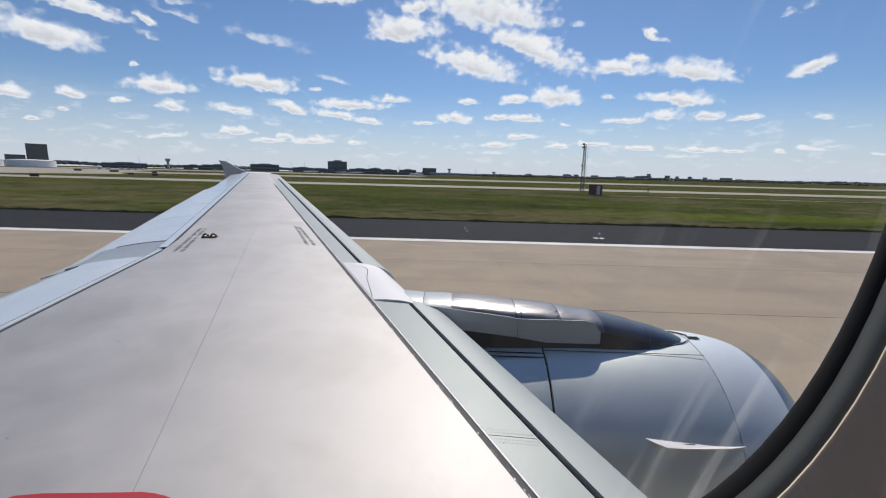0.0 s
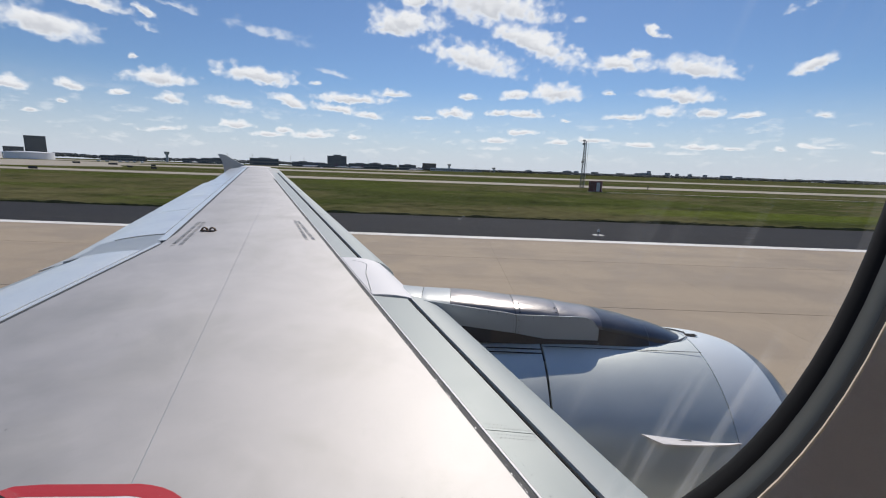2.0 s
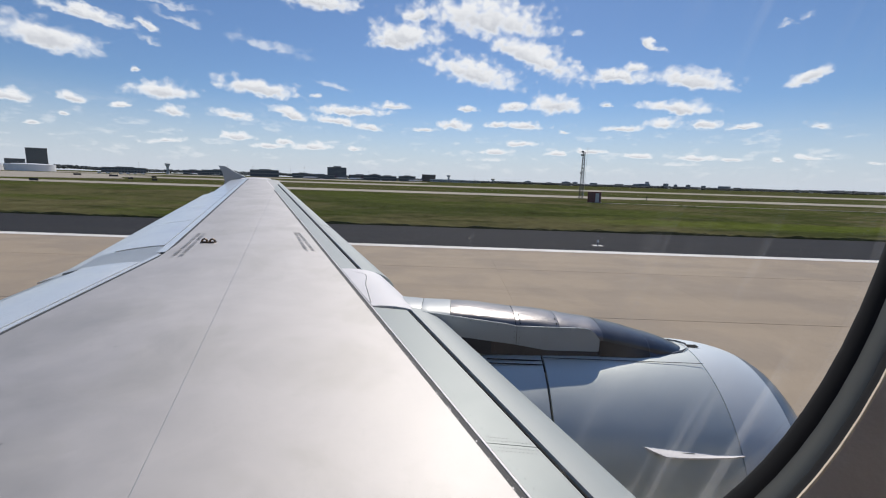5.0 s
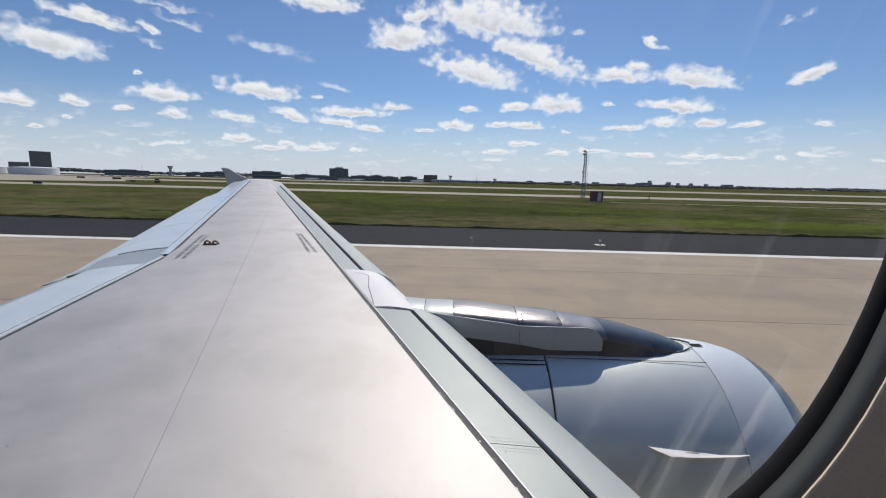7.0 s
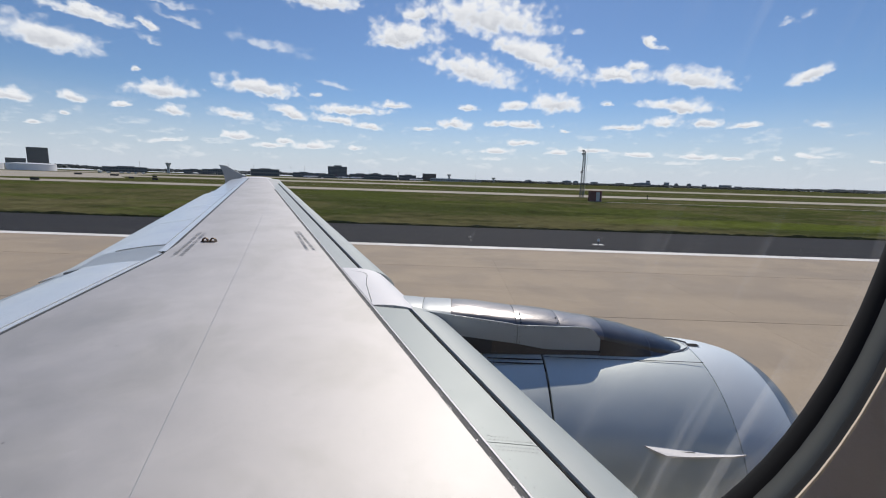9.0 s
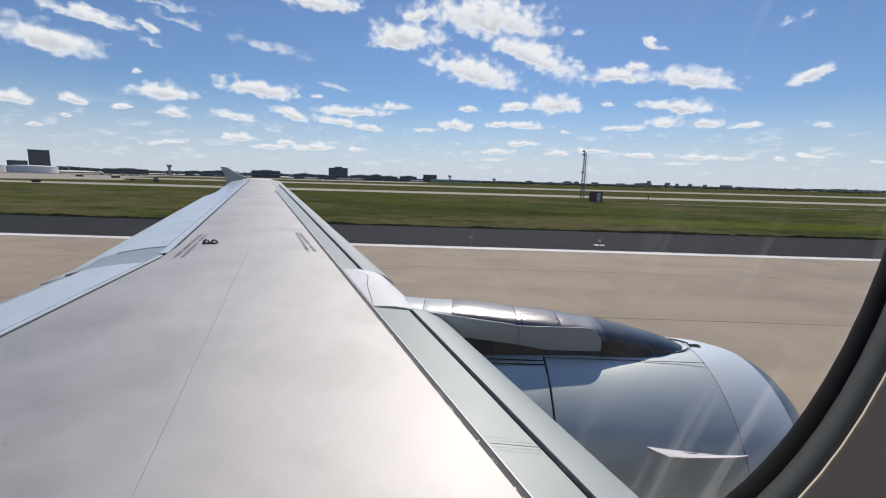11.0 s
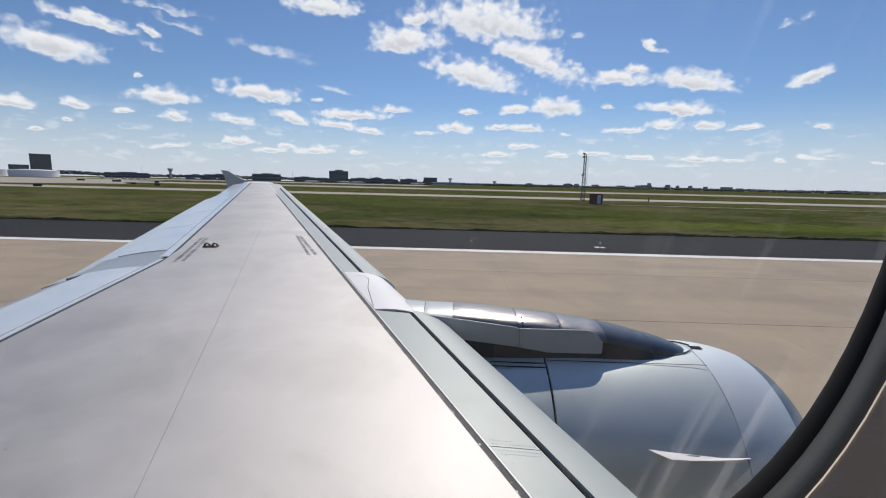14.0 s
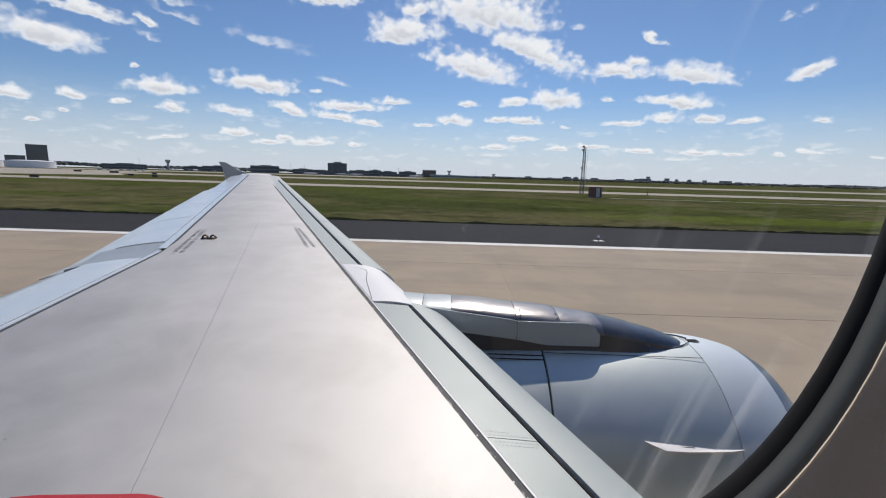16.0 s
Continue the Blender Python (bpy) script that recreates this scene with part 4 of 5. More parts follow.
def cap_ring(x, grow=0.0, depth=0.10, full=0.52):
    top, half = along_pylon(x, 1) + grow, along_pylon(x, 2) + grow
    # the cowls are hand-beaten: shallow waves along the spine
    top += 0.004 * math.sin(9.0 * x) * (1 if x < 1.3 else 0)
    return [(x, EY - half * math.cos(radians(180 * k / 16)), top - depth + depth * math.sin(radians(180 * k / 16)) ** full) for k in range(17)]


def side(x0, x1, z_top, z_low, out, s, n=10, thick=0.01):
    """A panel on the pylon's flank between two heights."""
    rows_a = []
    for i in range(n + 1):
        x = x0 + (x1 - x0) * i / n
        half = along_pylon(x, 2)
        hi, lo = z_top(x), z_low(x)
        rows_a.append([(x, EY + s * (half + out), hi), (x, EY + s * (half + out + 0.008), (hi + lo) / 2), (x, EY + s * (half + out), lo),
                       (x, EY + s * (half + out - thick), lo), (x, EY + s * (half + out - thick), hi)])
    return loft(bmesh.new(), rows_a, True, True)


cuts = [(-0.72, -0.25), (-0.246, 0.02), (0.024, 0.615), (0.62, 1.02), (1.024, 1.42)]
for x0, x1 in cuts:
    depth = 0.14
    ring = [cap_ring(x0 + (x1 - x0) * i / 8, 0.003 if i in (0, 8) else 0.006, depth) for i in range(9)]
    bare = x0 > -0.01
    part("pylon_spine", loft(bmesh.new(), ring, closed=False), PYLON_METAL if bare else FLAP_PAINT, engine, "shiny bare metal pylon spine" if bare else "smooth grey painted pylon fillet", True)
for x0, x1 in ((1.42, 1.86), (1.862, 2.335)):
    n = 12
    ring = [cap_ring(x0 + (x1 - x0) * i / n, 0.005 + 0.010 * (x0 > 1.5) * math.sin(math.pi * i / n), 0.15 - 0.05 * (x0 > 1.5) * i / n, 0.52) for i in range(n + 1)]
    part("pylon_nose", loft(bmesh.new(), ring, closed=False), PYLON_DARK, engine, "dark polished pylon nose", True)


def panel_top(x):
    return 3.215 - 0.113 * (x + 0.1) if x < 0.62 else 3.125 - (0.0 if x < 1.2 else 0.10 * ((x - 1.2) / 0.18) ** 3)


def panel_low(x):
    return 3.015 - 0.105 * x if x < 0.62 else max(2.905, 2.95 - 0.16 * (x - 0.62))


for s in (-1, 1):
    part("pylon_core", side(-0.75, 2.20, lambda x: along_pylon(x, 1) - 0.12, lambda x: 2.68, -0.008, s, 14), DARK_METAL, engine, "dark metal pylon core", True)
    for x0, x1, out in ((-0.5, 0.626, 0.010), (0.632, 1.384, 0.010)):
        part("pylon_side", side(x0, x1, (lambda x: panel_top(x) - 0.06) if s > 0 else panel_top, panel_low, out, s, 16), PYLON_PAINT, engine, "grey riveted pylon side panel", True)
    for x0, x1, mat, text in ((-0.3, 0.40, DARK_METAL, "dark metal lower flank"), (0.402, 1.384, PYLON_STAIN, "heat-stained bare metal flank"),
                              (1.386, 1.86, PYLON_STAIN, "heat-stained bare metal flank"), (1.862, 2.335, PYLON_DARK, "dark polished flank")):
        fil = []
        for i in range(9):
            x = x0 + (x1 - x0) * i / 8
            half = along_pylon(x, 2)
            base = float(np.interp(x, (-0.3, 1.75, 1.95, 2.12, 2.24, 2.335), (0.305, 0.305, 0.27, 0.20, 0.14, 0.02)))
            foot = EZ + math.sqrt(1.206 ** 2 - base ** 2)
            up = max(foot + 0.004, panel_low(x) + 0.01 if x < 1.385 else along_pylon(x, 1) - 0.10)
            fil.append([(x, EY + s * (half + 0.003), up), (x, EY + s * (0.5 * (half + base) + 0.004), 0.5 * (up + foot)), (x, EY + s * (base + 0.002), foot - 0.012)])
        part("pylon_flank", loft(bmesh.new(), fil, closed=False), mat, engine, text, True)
b = bmesh.new()
for i in range(19):
    x = -0.12 + 0.082 * i
    z = panel_top(x) - 0.016
    y = EY - along_pylon(x, 2) - 0.008
    tube(b, (x, y, z), (x, y - 0.006, z), 0.0036, sides=6)
for x in (0.605, 0.652):
    for k in range(3):
        y = EY - along_pylon(x, 2) - 0.010
        tube(b, (x, y, 2.965 + 0.055 * k), (x, y - 0.010, 2.965 + 0.055 * k), 0.0034, sides=6)
for x, dz in ((0.66, -0.012), (0.66, -0.032), (0.66, -0.055), (1.0, -0.010), (1.0, -0.03), (0.82, -0.06)):
    k = math.sqrt(max(0.0, 1 - (1 + dz / 0.10) ** 2.6))
    y = EY - along_pylon(x, 2) * k
    tube(b, (x, y, along_pylon(x, 1) + dz), (x, y - 0.012, along_pylon(x, 1) + dz + 0.012), 0.006, sides=6)
tagged(part("rivets", b, RUBBER_AND_GAPS, engine, "rows of small dark rivet heads"), kind="stuff")

# ---- the cabin side: fuselage, window, trim ----
WIN_X, WIN_Z, WIN_A, WIN_B, WIN_Y = -0.035, 4.470, 0.150, 0.190, 0.11


def oval(scale, y, n=96):
    """The window's rounded outline seen from the seat, at depth y."""
    k = y / WIN_Y
    pts = []
    for i in range(n):
        a = 2 * math.pi * i / n
        ca, sa = math.cos(a), math.sin(a)
        x = WIN_X + WIN_A * scale * math.copysign(abs(ca) ** (2 / 3), ca)
        z = WIN_Z + WIN_B * scale * math.copysign(abs(sa) ** (2 / 3), sa)
        pts.append((x * k, y, EYE[2] + (z - EYE[2]) * k))
    return pts


window = tagged(new("window_1"), "oval cabin window with black rubber seal and grey reveal", "window", kind="structure")
part("seal", loft(bmesh.new(), [oval(1.012, 0.1185), oval(1.003, 0.1175), oval(1.0, 0.1155), oval(1.008, 0.1125), oval(1.022, 0.110), oval(1.034, 0.1085)]), RUBBER_AND_GAPS, window, "black rubber window seal", True)
part("reveal", loft(bmesh.new(), [oval(1.034, 0.1083), oval(1.042, 0.1045), oval(1.052, 0.1015), oval(1.062, 0.0995), oval(1.070, 0.0985)]), REVEAL, window, "grey inner window ring", True)
# the dark gap outside the reveal, drawn as a black ring
part("gasket", loft(bmesh.new(), [oval(1.070, 0.0984), oval(1.0735, 0.0965), oval(1.0775, 0.0955), oval(1.084, 0.0930)]), RUBBER_AND_GAPS, window, "black ring standing for the dark gap", True)
part("reveal_edge", loft(bmesh.new(), [oval(1.084, 0.0928), oval(1.0845, 0.0912), oval(1.0855, 0.0902), oval(1.0875, 0.0896), oval(1.0915, 0.0893)]), EDGE_YELLOW, window, "rounded yellowish trim edge", True)
part("pane_rim", loft(bmesh.new(), [oval(0.984, 0.1170), oval(1.004, 0.1170)]), PANE_RIM, window, "hazy bevelled rim of the pane").visible_shadow = False


b = bmesh.new()
b.faces.new([b.verts.new(p) for p in oval(1.005, 0.1172)])
acrylic = part("pane", b, ACRYLIC, window, "clear acrylic window pane with faint smears")
acrylic.visible_shadow = False
for dx, dz, r in ((0.0055, -0.0155, 0.0005), (0.0066, -0.0148, 0.0004), (0.0060, -0.0164, 0.0004), (0.0190, -0.0121, 0.0004)):
    rim = [(dx + r * k * math.cos(1.05 * q), 0.1169, EYE[2] + dz + 0.6 * r * k * math.sin(1.05 * q)) for q, k in enumerate((1.4, 0.7, 1.1, 0.6, 1.2, 0.8))]
    b = bmesh.new()
    b.faces.new([b.verts.new(p) for p in rim])
    part("pane_speck", b, PANE_SPECK, acrylic, "tiny bright speck on the pane").visible_shadow = False


def square(scale, y, n=96):
    k = []
    for i in range(n):
        a = 2 * math.pi * i / n
        m = max(abs(math.cos(a)), abs(math.sin(a)))
        k.append((0.5 * scale * math.cos(a) / m, y, 4.40 + 0.455 * scale * math.sin(a) / m))
    return k


cabin = tagged(link("wall_cabin", loft(bmesh.new(), [oval(1.0915, 0.0892), oval(1.13, 0.0876), oval(1.3, 0.0862), square(1.0, 0.089), square(1.0, 0.12)]), TRIM, None, "", True),
               "grey moulded plastic cabin side panel round the window", "wall", kind="structure")
b = bmesh.new()
box(b, -1.2, 1.2, -1.0, -0.9, 3.8, 5.0)
box(b, -1.2, 1.2, -1.2, 0.09, 4.85, 4.92)
box(b, -1.2, 1.2, -1.2, 0.09, 3.88, 3.95)
for x0, x1 in ((-1.2, -0.495), (0.495, 1.2)):       # unseen openings added as next windows, enlarged to light the trim
    for xa, xb, za, zb in ((x0, x1, 3.95, 4.22), (x0, x1, 4.64, 4.85), (x0, (x0 + x1) / 2 - 0.16, 4.22, 4.64), ((x0 + x1) / 2 + 0.16, x1, 4.22, 4.64)):
        box(b, xa, xb, 0.03, 0.09, za, zb)
for x in (-1.3, 1.2):
    box(b, x, x + 0.1, -1.3, 0.09, 3.8, 5.0)
tagged(link("wall_interior", b, BOUNCE_LINING), "unseen white cabin lining that bounces light onto the trim", "wall", kind="structure")

# outer skin of the fuselage, out of view, open round the window
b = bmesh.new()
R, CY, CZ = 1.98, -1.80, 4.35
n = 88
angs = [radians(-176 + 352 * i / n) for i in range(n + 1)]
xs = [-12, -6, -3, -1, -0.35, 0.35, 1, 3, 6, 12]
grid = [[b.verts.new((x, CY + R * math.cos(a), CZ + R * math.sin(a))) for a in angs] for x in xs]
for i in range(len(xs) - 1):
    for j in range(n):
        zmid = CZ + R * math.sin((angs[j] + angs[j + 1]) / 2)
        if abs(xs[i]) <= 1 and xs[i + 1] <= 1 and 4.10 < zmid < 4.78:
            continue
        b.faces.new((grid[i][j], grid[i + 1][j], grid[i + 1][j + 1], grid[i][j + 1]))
tagged(link("wall_fuselage", b, SKIN_DARKENED, None, "", True), "unseen curved fuselage side, darkened for its reflection in the nacelle", "wall", kind="structure")

# ---- airfield things ----
def light_mast():
    ob = thing("lattice_mast", "tall grey steel lattice mast with antennas in the grass", "mast", (43.0, 145.0, 0.0))
    h, w = 15.2, 0.52
    for sx in (-1, 1):
        for sy in (-1, 1):
            part("leg", tube(bmesh.new(), (sx * w, sy * w, 0), (sx * w * 0.55, sy * w * 0.55, h), 0.085, 0.07, 6), STEEL, ob)
    for k in range(14):
        z0, z1 = h * k / 14, h * (k + 1) / 14
        a, c = w * (1 - 0.45 * k / 14), w * (1 - 0.45 * (k + 1) / 14)
        b = bmesh.new()
        for i, (p, q) in enumerate((((-a, -a), (c, -c)), ((a, -a), (c, c)), ((a, a), (-c, c)), ((-a, a), (-c, -c)))):
            tube(b, (*p, z0), (*q, z1), 0.03, sides=5)
        for p, q in (((-c, -c), (c, -c)), ((c, -c), (c, c)), ((c, c), (-c, c)), ((-c, c), (-c, -c))):
            tube(b, (*p, z1), (*q, z1), 0.03, sides=5)
        part("brace", b, STEEL, ob)
    part("whip_antenna", tube(bmesh.new(), (0.9, 0, 1.0), (1.05, 0, 17.2), 0.06, 0.03, 6), BOX_GREY, ob, "thin pale whip antenna")
    for z, s in ((8.2, 0.5), (14.0, 0.55), (15.1, 0.45)):
        part("antenna_box", box(bmesh.new(), -s - 0.35, -0.1, -0.25, 0.25, z, z + 0.7 * s + 0.2, 0.05), FACADE, ob, "dark antenna box")
    for s in (-0.17, 0.17):
        part("ladder_rail", tube(bmesh.new(), (s, -0.47, 0.2), (s * 0.8, -0.36, 14.0), 0.03, sides=5), STEEL, ob)
    return ob


light_mast()


def cabinet():
    ob = thing("equipment_shelter", "red-brown and pale grey equipment shelter in the grass", "shelter", (37.4, 114.0, 0.0), "", -24.0)
    part("base", box(bmesh.new(), -1.75, 1.75, -1.15, 1.15, 0, 0.18, 0.03), FAR_CONCRETE, ob)
    part("body", box(bmesh.new(), -1.6, 1.6, -1.0, 1.0, 0.18, 2.75, 0.05), RED_BOX, ob)
    part("roof", box(bmesh.new(), -1.7, 1.7, -1.1, 1.1, 2.75, 2.88, 0.03), RED_BOX, ob)
    door = part("door", box(bmesh.new(), 0.35, 1.25, -1.06, -0.99, 0.25, 2.5, 0.02), BOX_GREY, ob, "pale grey door panel")
    part("handle", box(bmesh.new(), 1.08, 1.18, -1.10, -1.06, 1.2, 1.35, 0.01), STEEL, door)
    part("louvre", box(bmesh.new(), -1.66, -1.59, -0.6, 0.6, 1.4, 2.5, 0.02), FACADE_BROWN, ob, "brown louvre on the short side")
    for x in (-1.2, -0.7, -0.2):
        part("panel_rib", box(bmesh.new(), x - 0.05, x + 0.05, -1.04, -0.99, 0.25, 2.7), FACADE_BROWN, ob)
    return ob


cabinet()


def sign(x, y, w, h, turn=0.0, label="black back of a taxiway guidance sign in the grass", yellow=False):
    ob = thing("guidance_sign", label, "airfield sign", (x, y, 0), "guidance signs", turn)
    part("panel", box(bmesh.new(), -w / 2, w / 2, -0.12, 0.12, 0.28, 0.28 + h, 0.03), SIGN_BLACK, ob)
    if yellow:
        part("face", box(bmesh.new(), w * 0.12, w * 0.46, -0.13, -0.122, 0.34, 0.22 + h), PAINT_YELLOW, ob, "yellow sign face")
    n = max(2, int(w / 0.9))
    for i in range(n):
        u = -w / 2 + w * (i + 0.5) / n
        part("post", tube(bmesh.new(), (u, 0, 0), (u, 0, 0.29), 0.04, sides=6), STEEL, ob)
    return ob


for x, y, w, h in ((-147, 149, 3.2, 0.9), (-310, 352, 6.5, 1.4), (-262, 330, 7.0, 1.4), (-222, 318, 3.5, 1.2), (-178, 236, 3.0, 1.0), (-150, 215, 2.8, 1.0)):
    sign(x, y, w, h)
board = sign(83, 57, 1.5, 1.5, 0, "black distance marker board with a white number twelve")
digits = bpy.data.curves.new("numeral", "FONT")
digits.body, digits.size, digits.extrude, digits.align_x, digits.align_y = "12", 1.25, 0.004, "CENTER", "CENTER"
digits.materials.append(BOX_GREY)
numeral = new("numeral", digits)
numeral.parent = board
numeral.matrix_local = pose(0, -0.13, 1.03, 90, 0, 0)
sign(112, 62, 1.6, 0.9, 0, "grey back of a small guidance sign in the grass")
sign(-205, 60, 1.1, 1.0)
sign(-262, 52, 1.6, 1.0)
sign(295, 92, 2.6, 0.9, 0, "black and yellow taxiway guidance sign in the grass", True)
sign(312, 64, 0.8, 1.2)
sign(335, 56, 1.0, 1.0)


def edge_light(x, y):
    ob = thing("edge_light", "small raised runway edge light on a white painted square", "runway light", (x, y, 0.03), "runway edge lights")
    part("pad", box(bmesh.new(), -0.36, 0.36, -0.28, 0.28, 0.002, 0.012), PAINT_WHITE, ob, "worn white painted square")
    part("stem", tube(bmesh.new(), (0, 0, 0.01), (0, 0, 0.25), 0.05, 0.035, 8), STEEL, ob)
    part("lens", tube(bmesh.new(), (0, 0, 0.25), (0, 0, 0.42), 0.085, 0.055, 10), LAMP_WHITE, ob, "clear glass lens")
    return ob


first = edge_light(10.9, 31.6)
for k in (-3, -2, -1, 1, 2, 3):
    copy_thing(first, Matrix.Translation((10.9 + 60.9 * k, 31.6, 0.03)))
post = thing("marker_post", "short dark marker post standing in the grass", "marker post", (79.0, 78.0, 0))
part("stake", tube(bmesh.new(), (0, 0, 0), (0, 0, 1.5), 0.16, 0.13, 8), SIGN_BLACK, post)
part("cap", tube(bmesh.new(), (0, 0, 1.5), (0, 0, 1.6), 0.18, 0.1, 8), SIGN_BLACK, post)
post2 = copy_thing(post, Matrix.Translation((64.0, 143.0, 0)))


# ---- distance: terminals, towers, woods, parked aircraft ----
def polar(az, d):
    return d * math.sin(radians(az)), d * math.cos(radians(az))


def windows(ob, w, d, h, rows, cols, inset=0.25, mat=HAZED_GLASS, z0=0.0):
    """Window openings told apart on the side towards the airfield."""
    for r in range(rows):
        for c in range(cols):
            cw, ch = w / cols, h / rows
            x, z = -w / 2 + cw * (c + 0.5), z0 + ch * (r + 0.5)
            part("window", box(bmesh.new(), x - cw * 0.36, x + cw * 0.36, -d / 2 - 0.15, -d / 2 + 0.1, z - ch * 0.28, z + ch * 0.28), mat, ob)


def block(name, label, az, dist, w, d, h, mat, rows=0, cols=0, roof=0.0, category="building"):
    x, y = polar(az, dist)
    ob = thing(name, label, category, (x, y, 0), "", -az)
    wall = part("wall", box(bmesh.new(), -w / 2, w / 2, -d / 2, d / 2, 0, h, 0.3), mat, ob)
    part("parapet", box(bmesh.new(), -w / 2 - 0.4, w / 2 + 0.4, -d / 2 - 0.4, d / 2 + 0.4, h, h + 1.2), mat, ob)
    if roof:
        part("roof_plant", box(bmesh.new(), -w * 0.18, w * 0.22, -d * 0.2, d * 0.2, h + 1.2, h + 1.2 + roof, 0.2), mat, ob, "rooftop plant room")
    if rows:
        windows(wall, w, d, h, rows, cols)
    return ob


tower = block("office_tower", "dark glass office tower beyond the airfield", -44.2, 1500, 40, 30, 54, HAZED_GLASS, 12, 8)
block("office_block", "dark low office block beside a tower", -45.75, 1490, 36, 30, 26, HAZED_GLASS, 6, 8)
block("office_block", "dark wide low office building far off", -52.0, 1500, 60, 30, 22, HAZED_GLASS, 5, 10)


def tank(az, dist, r, h):
    x, y = polar(az, dist)
    ob = thing("storage_tank", "wide low white steel storage tank beyond the apron", "tank", (x, y, 0))
    b = bmesh.new()
    rings = [[(rr * math.cos(2 * math.pi * k / 64), rr * math.sin(2 * math.pi * k / 64), z) for k in range(64)] for rr, z in ((r, 0), (r, h), (r * 0.98, h + 0.6), (r * 0.5, h + 1.8), (0.2, h + 2.2))]
    loft(b, rings, True, True)
    part("shell", b, ROOF_WHITE, ob, "", True)
    part("rim", loft(bmesh.new(), [[(rr * math.cos(2 * math.pi * k / 64), rr * math.sin(2 * math.pi * k / 64), z) for k in range(64)] for rr, z in ((r, h - 0.8), (r + 0.4, h - 0.7), (r + 0.4, h - 0.1), (r, h))]), ROOF_WHITE, ob)


tank(-44.7, 1150, 36, 12.0)
tank(-48.3, 1180, 36, 12.5)


def control_tower(az, dist, h, w, label):
    x, y = polar(az, dist)
    ob = thing("control_tower", label, "tower", (x, y, 0), "", -az)
    rings = lambda rows: [[(r * math.cos(2 * math.pi * k / 12), r * math.sin(2 * math.pi * k / 12), z) for k in range(12)] for r, z in rows]
    part("shaft", loft(bmesh.new(), rings(((w * 0.5, 0), (w * 0.36, h * 0.3), (w * 0.36, h * 0.68), (w * 0.62, h * 0.76))), True, True), BOX_GREY, ob)
    part("cab", loft(bmesh.new(), rings(((w * 0.6, h * 0.76), (w * 0.72, h * 0.93))), True, True), BOX_GREY, ob, "pale control cab")
    part("roof", loft(bmesh.new(), rings(((w * 0.76, h * 0.93), (w * 0.76, h * 0.96), (w * 0.2, h))), True, True), BOX_GREY, ob)


control_tower(-33.6, 1900, 39, 12, "pale concrete airport control tower beyond the terminals")
control_tower(-0.53, 2000, 33, 12, "far pale control tower on the skyline")
control_tower(5.3, 2300, 26, 14, "far dark water tower on the skyline")
block("hotel_building", "dark wide hotel block above the terminals", -15.0, 1850, 76, 26, 46, FACADE, 9, 16, 5.0)
block("hotel_building", "brown square hotel block above the terminals", -3.15, 2000, 62, 26, 31, FACADE_BROWN, 6, 12, 0.0)
for az, dist, w, h in ((-23.6, 1700, 96, 24), (-28.5, 1750, 110, 18), (-19.2, 1650, 70, 16), (-17.2, 1500, 90, 12), (-12.2, 1550, 70, 16), (-10.2, 1560, 40, 19),
                       (-8.6, 1540, 64, 15), (-6.0, 1560, 60, 17), (-37.5, 1800, 120, 16), (-31.2, 1800, 60, 15)):
    block("terminal_building", "long low dark airport terminal building", az, dist, w, 30, h, FACADE, 2, 14, 2.5)
rnd = random.Random(11)
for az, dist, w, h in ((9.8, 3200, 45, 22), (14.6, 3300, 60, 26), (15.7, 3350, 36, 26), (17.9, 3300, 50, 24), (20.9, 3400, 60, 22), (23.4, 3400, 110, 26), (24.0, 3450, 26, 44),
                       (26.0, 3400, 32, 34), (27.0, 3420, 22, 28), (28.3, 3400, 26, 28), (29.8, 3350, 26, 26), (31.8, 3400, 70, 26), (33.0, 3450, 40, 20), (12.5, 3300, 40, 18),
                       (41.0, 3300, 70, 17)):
    block("skyline_building", "hazy grey city building far away on the skyline", az, dist, w, 40, h, FACADE_HAZED, 4, 6, rnd.choice((0.0, 3.0)))


def far_woods():
    rnd = random.Random(8)
    vs, fs = [], []
    dirs = [(0, 0, 1), (1, 0, 0.1), (0.31, 0.95, 0.2), (-0.81, 0.59, 0.0), (-0.81, -0.59, 0.15), (0.31, -0.95, 0.05), (0, 0, -0.5)]
    tris = [(0, 1, 2), (0, 2, 3), (0, 3, 4), (0, 4, 5), (0, 5, 1), (6, 2, 1), (6, 3, 2), (6, 4, 3), (6, 5, 4), (6, 1, 5)]
    for _ in range(20000):
        az = rnd.uniform(-62, 62)
        d = rnd.uniform(1950, 2650) if rnd.random() < 0.55 else rnd.uniform(2700, 4300)
        x, y = polar(az, d)
        hh = (11 + 6 * noise.noise(Vector((az * 0.25, d * 0.001, 1)))) * (d / 2200) * (1.7 if az < -8 else 1.0)
        r = rnd.uniform(3.5, 7.5)
        k = len(vs)
        for dx, dy, dz in dirs:
            q = rnd.uniform(0.7, 1.25)
            vs.append((x + dx * r * q, y + dy * r * q, max(0.0, hh * rnd.uniform(0.35, 0.75) + dz * r * q * 0.8)))
        fs.extend(tuple(k + i for i in tri) for tri in tris)
    me = bpy.data.meshes.new("far_woods")
    me.from_pydata(vs, [], fs)
    me.materials.append(WOOD_HAZED)
    tagged(new("far_woods", me), "dark line of far trees along the horizon", "trees", kind="stuff")


far_woods()


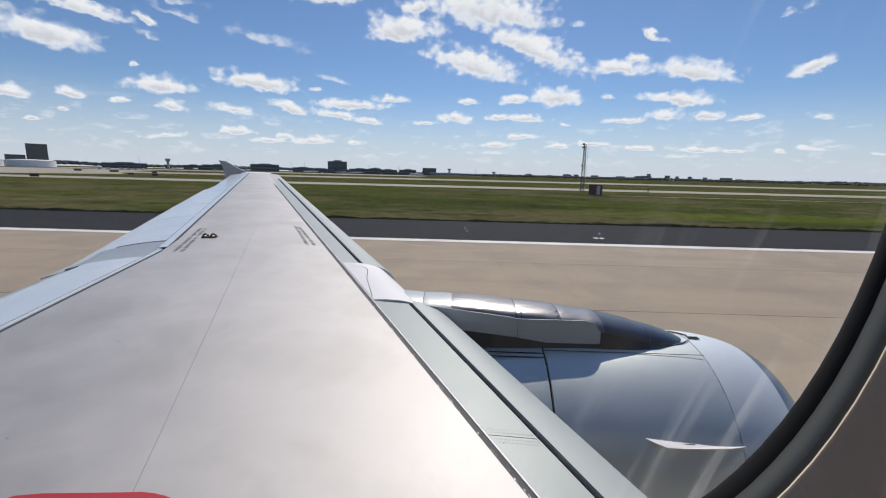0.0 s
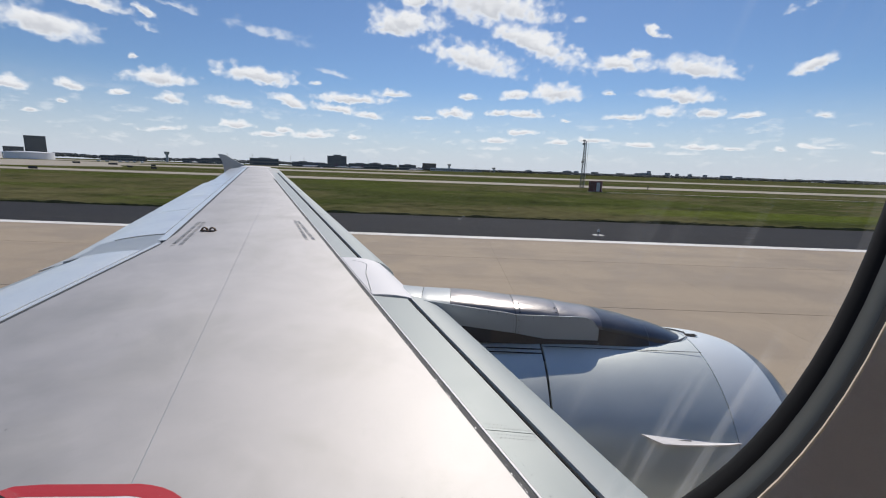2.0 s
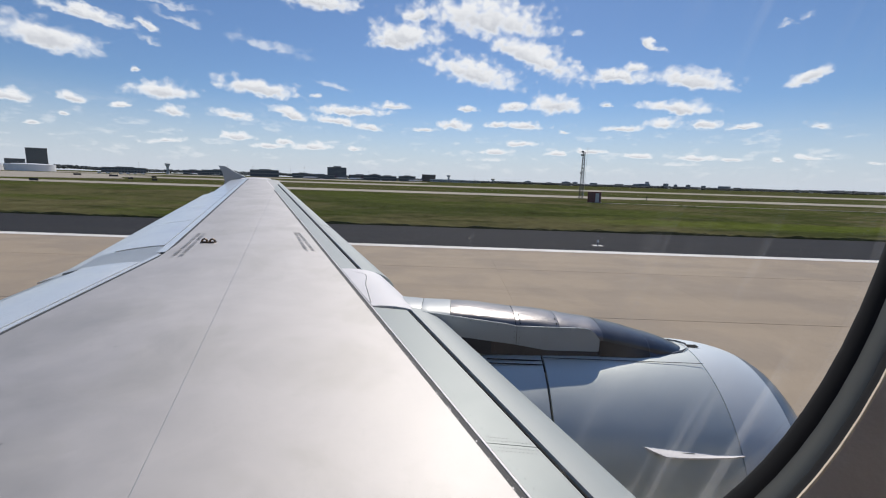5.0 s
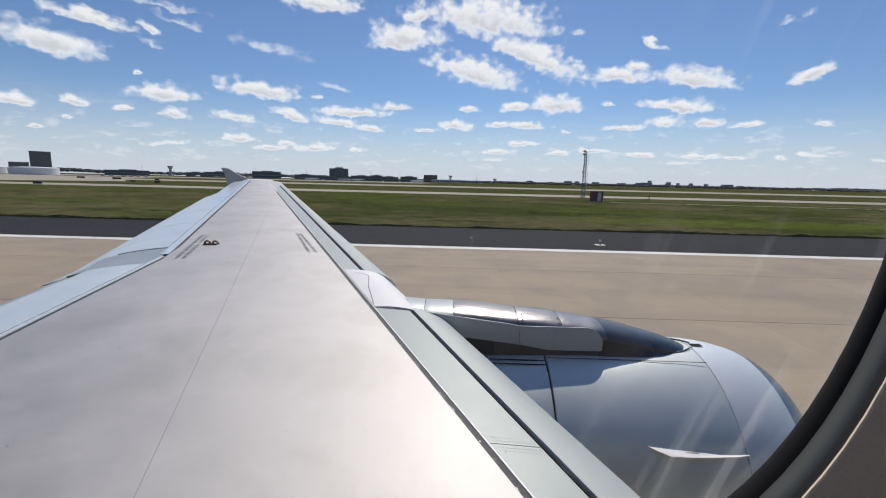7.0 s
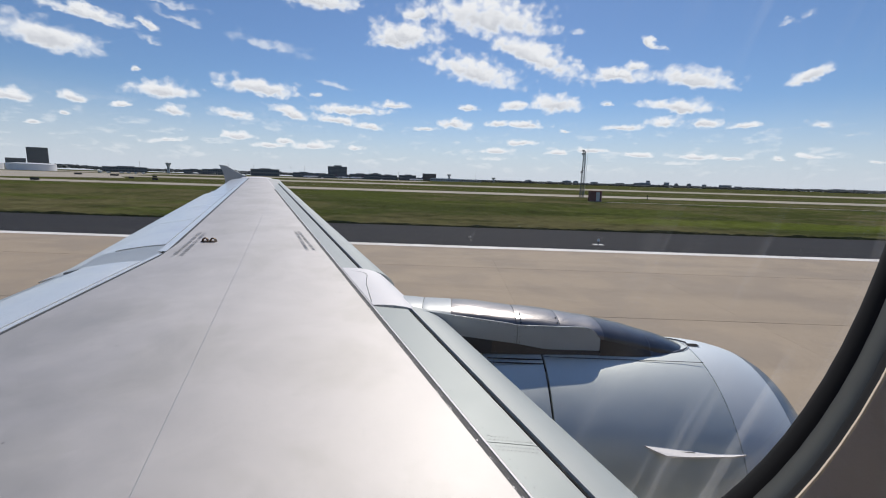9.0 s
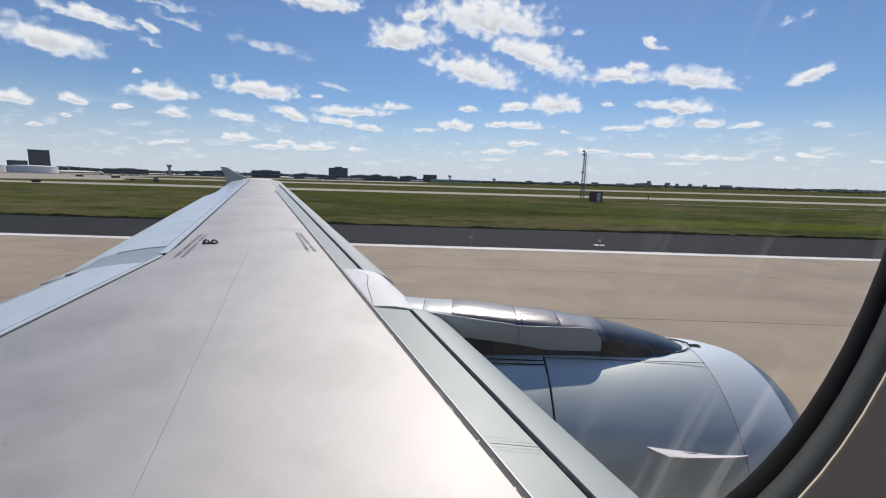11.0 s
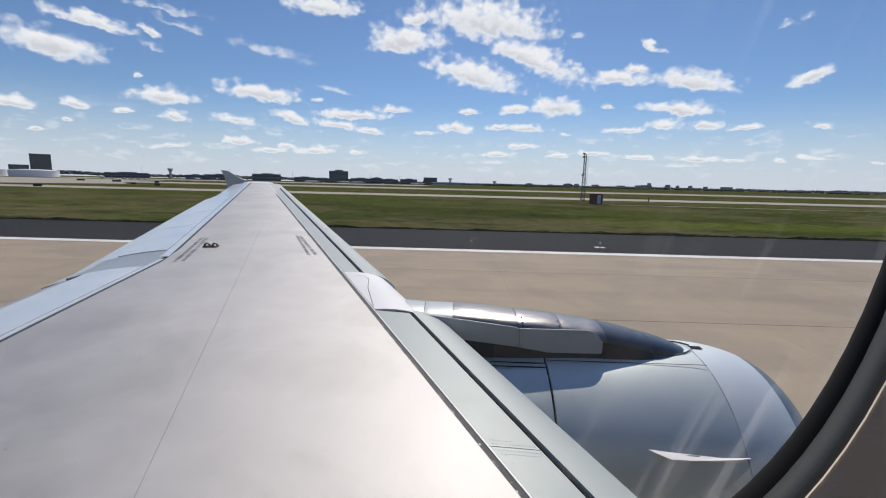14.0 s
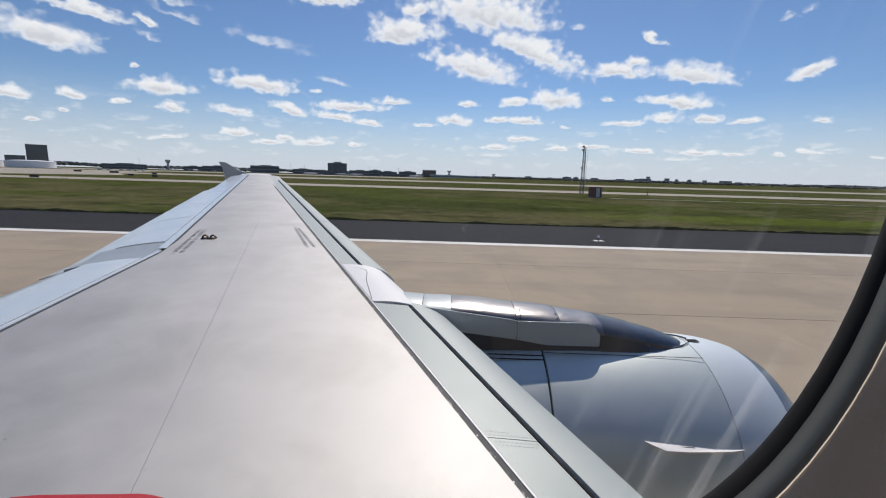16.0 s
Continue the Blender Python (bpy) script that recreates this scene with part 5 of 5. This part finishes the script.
def airliner(at, turn, tail):
    ob = thing("parked_airliner", "white parked airliner with dark tail by the terminal", "aircraft", at, "parked airliners", turn)
    rings = []
    for x, r, z in ((-19, 0.2, 4.6), (-15, 1.1, 4.2), (-10, 1.9, 3.8), (12, 1.95, 3.7), (15.5, 1.6, 3.5), (17.6, 0.8, 3.2), (18.2, 0.1, 3.1)):
        rings.append([(x, r * math.cos(2 * math.pi * k / 14), z + r * math.sin(2 * math.pi * k / 14)) for k in range(14)])
    part("fuselage", loft(bmesh.new(), rings, True, True), JET_WHITE, ob, "", True)

    def fin(name, pts, t, mat):
        b = bmesh.new()
        up = [b.verts.new(Vector(p) + Vector(t)) for p in pts]
        dn = [b.verts.new(Vector(p) - Vector(t)) for p in pts]
        b.faces.new(up)
        b.faces.new(dn[::-1])
        for i in range(len(pts)):
            j = (i + 1) % len(pts)
            b.faces.new((up[i], up[j], dn[j], dn[i]))
        return part(name, b, mat, ob)
    fin("tail_fin", [(-12.5, 0, 5.4), (-16.8, 0, 11.6), (-18.6, 0, 11.6), (-17.6, 0, 5.0)], (0, 0.18, 0), tail)
    for s in (-1, 1):
        fin("wing", [(3.5, s * 1.5, 2.9), (-5.0, s * 16.5, 4.1), (-6.6, s * 16.5, 4.1), (-3.5, s * 1.5, 2.9)], (0, 0, 0.18), JET_WHITE)
        fin("stabiliser", [(-13.5, s * 0.8, 5.0), (-17.2, s * 6.2, 5.5), (-18.5, s * 6.2, 5.5), (-17.0, s * 0.8, 5.0)], (0, 0, 0.1), JET_WHITE)
        part("engine", tube(bmesh.new(), (-0.5, s * 5.7, 1.9), (3.4, s * 5.7, 1.9), 0.85, 1.1, 12), JET_WHITE, ob)
        part("main_gear", tube(bmesh.new(), (-1.0, s * 3.4, 0.0), (-1.0, s * 3.4, 2.8), 0.45, 0.2, 8), RUBBER_AND_GAPS, ob)
    part("nose_gear", tube(bmesh.new(), (13, 0, 0.0), (13, 0, 2.2), 0.35, 0.15, 8), RUBBER_AND_GAPS, ob)
    return ob


for az, d, turn, tail in ((-18.3, 1150, 190, JET_BLUE), (-14.4, 1250, 15, JET_RED), (-4.9, 1150, 175, JET_BLUE), (-12.6, 1200, 200, JET_RED), (-29.0, 1500, 120, JET_RED), (-31.0, 1500, 100, JET_RED)):
    airliner((*polar(az, d), 0.0), turn, tail)


def flood_mast(az, dist, h):
    x, y = polar(az, dist)
    ob = thing("light_mast", "tall thin grey apron light mast by the terminal", "light mast", (x, y, 0), "apron light masts", -az)
    part("pole", tube(bmesh.new(), (0, 0, 0), (0, 0, h), 0.45, 0.25, 8), STEEL, ob)
    part("lamp_ring", tube(bmesh.new(), (0, 0, h), (0, 0, h + 0.8), 1.3, 1.1, 10), STEEL, ob, "ring of lamps")
    return ob


for az, dist, h in ((-27.6, 1400, 32), (-24.9, 1450, 31), (-20.6, 1420, 30), (-19.0, 1430, 33), (-11.0, 1450, 28), (-7.2, 1500, 27), (2.9, 1900, 30), (-36.2, 1500, 30)):
    flood_mast(az, dist, h)


def van(at, turn, mat):
    ob = thing("service_van", "small white service van parked on the apron", "van", at, "service vans", turn)
    part("body", box(bmesh.new(), -2.6, 1.6, -1.0, 1.0, 0.45, 2.5, 0.15), mat, ob)
    part("cab", box(bmesh.new(), 1.6, 2.7, -0.95, 0.95, 0.45, 1.7, 0.2), mat, ob)
    part("windscreen", box(bmesh.new(), 1.55, 1.9, -0.85, 0.85, 1.65, 2.3, 0.05), HAZED_GLASS, ob, "dark windscreen")
    for x in (-1.6, 1.7):
        for y in (-0.95, 0.95):
            part("wheel", tube(bmesh.new(), (x, y - 0.12, 0.38), (x, y + 0.12, 0.38), 0.38, sides=12), RUBBER_AND_GAPS, ob)
    return ob


for az, d, turn in ((-39.6, 900, 20), (-38.9, 905, 70), (-37.8, 880, 10), (-37.2, 890, 40), (-36.6, 900, 160), (-35.9, 880, 90), (-16.9, 1050, 10), (-9.4, 1100, 30)):
    van((*polar(az, d), 0.04), turn, JET_WHITE)
hall = block("cargo_hall", "long low white-roofed hall beyond the runways", -1.0, 1900, 130, 40, 11, ROOF_WHITE, 1, 12)
block("cargo_hall", "long low white-roofed hall beyond the runways", 2.4, 2000, 90, 40, 10, ROOF_WHITE, 1, 9)

build_slabs()
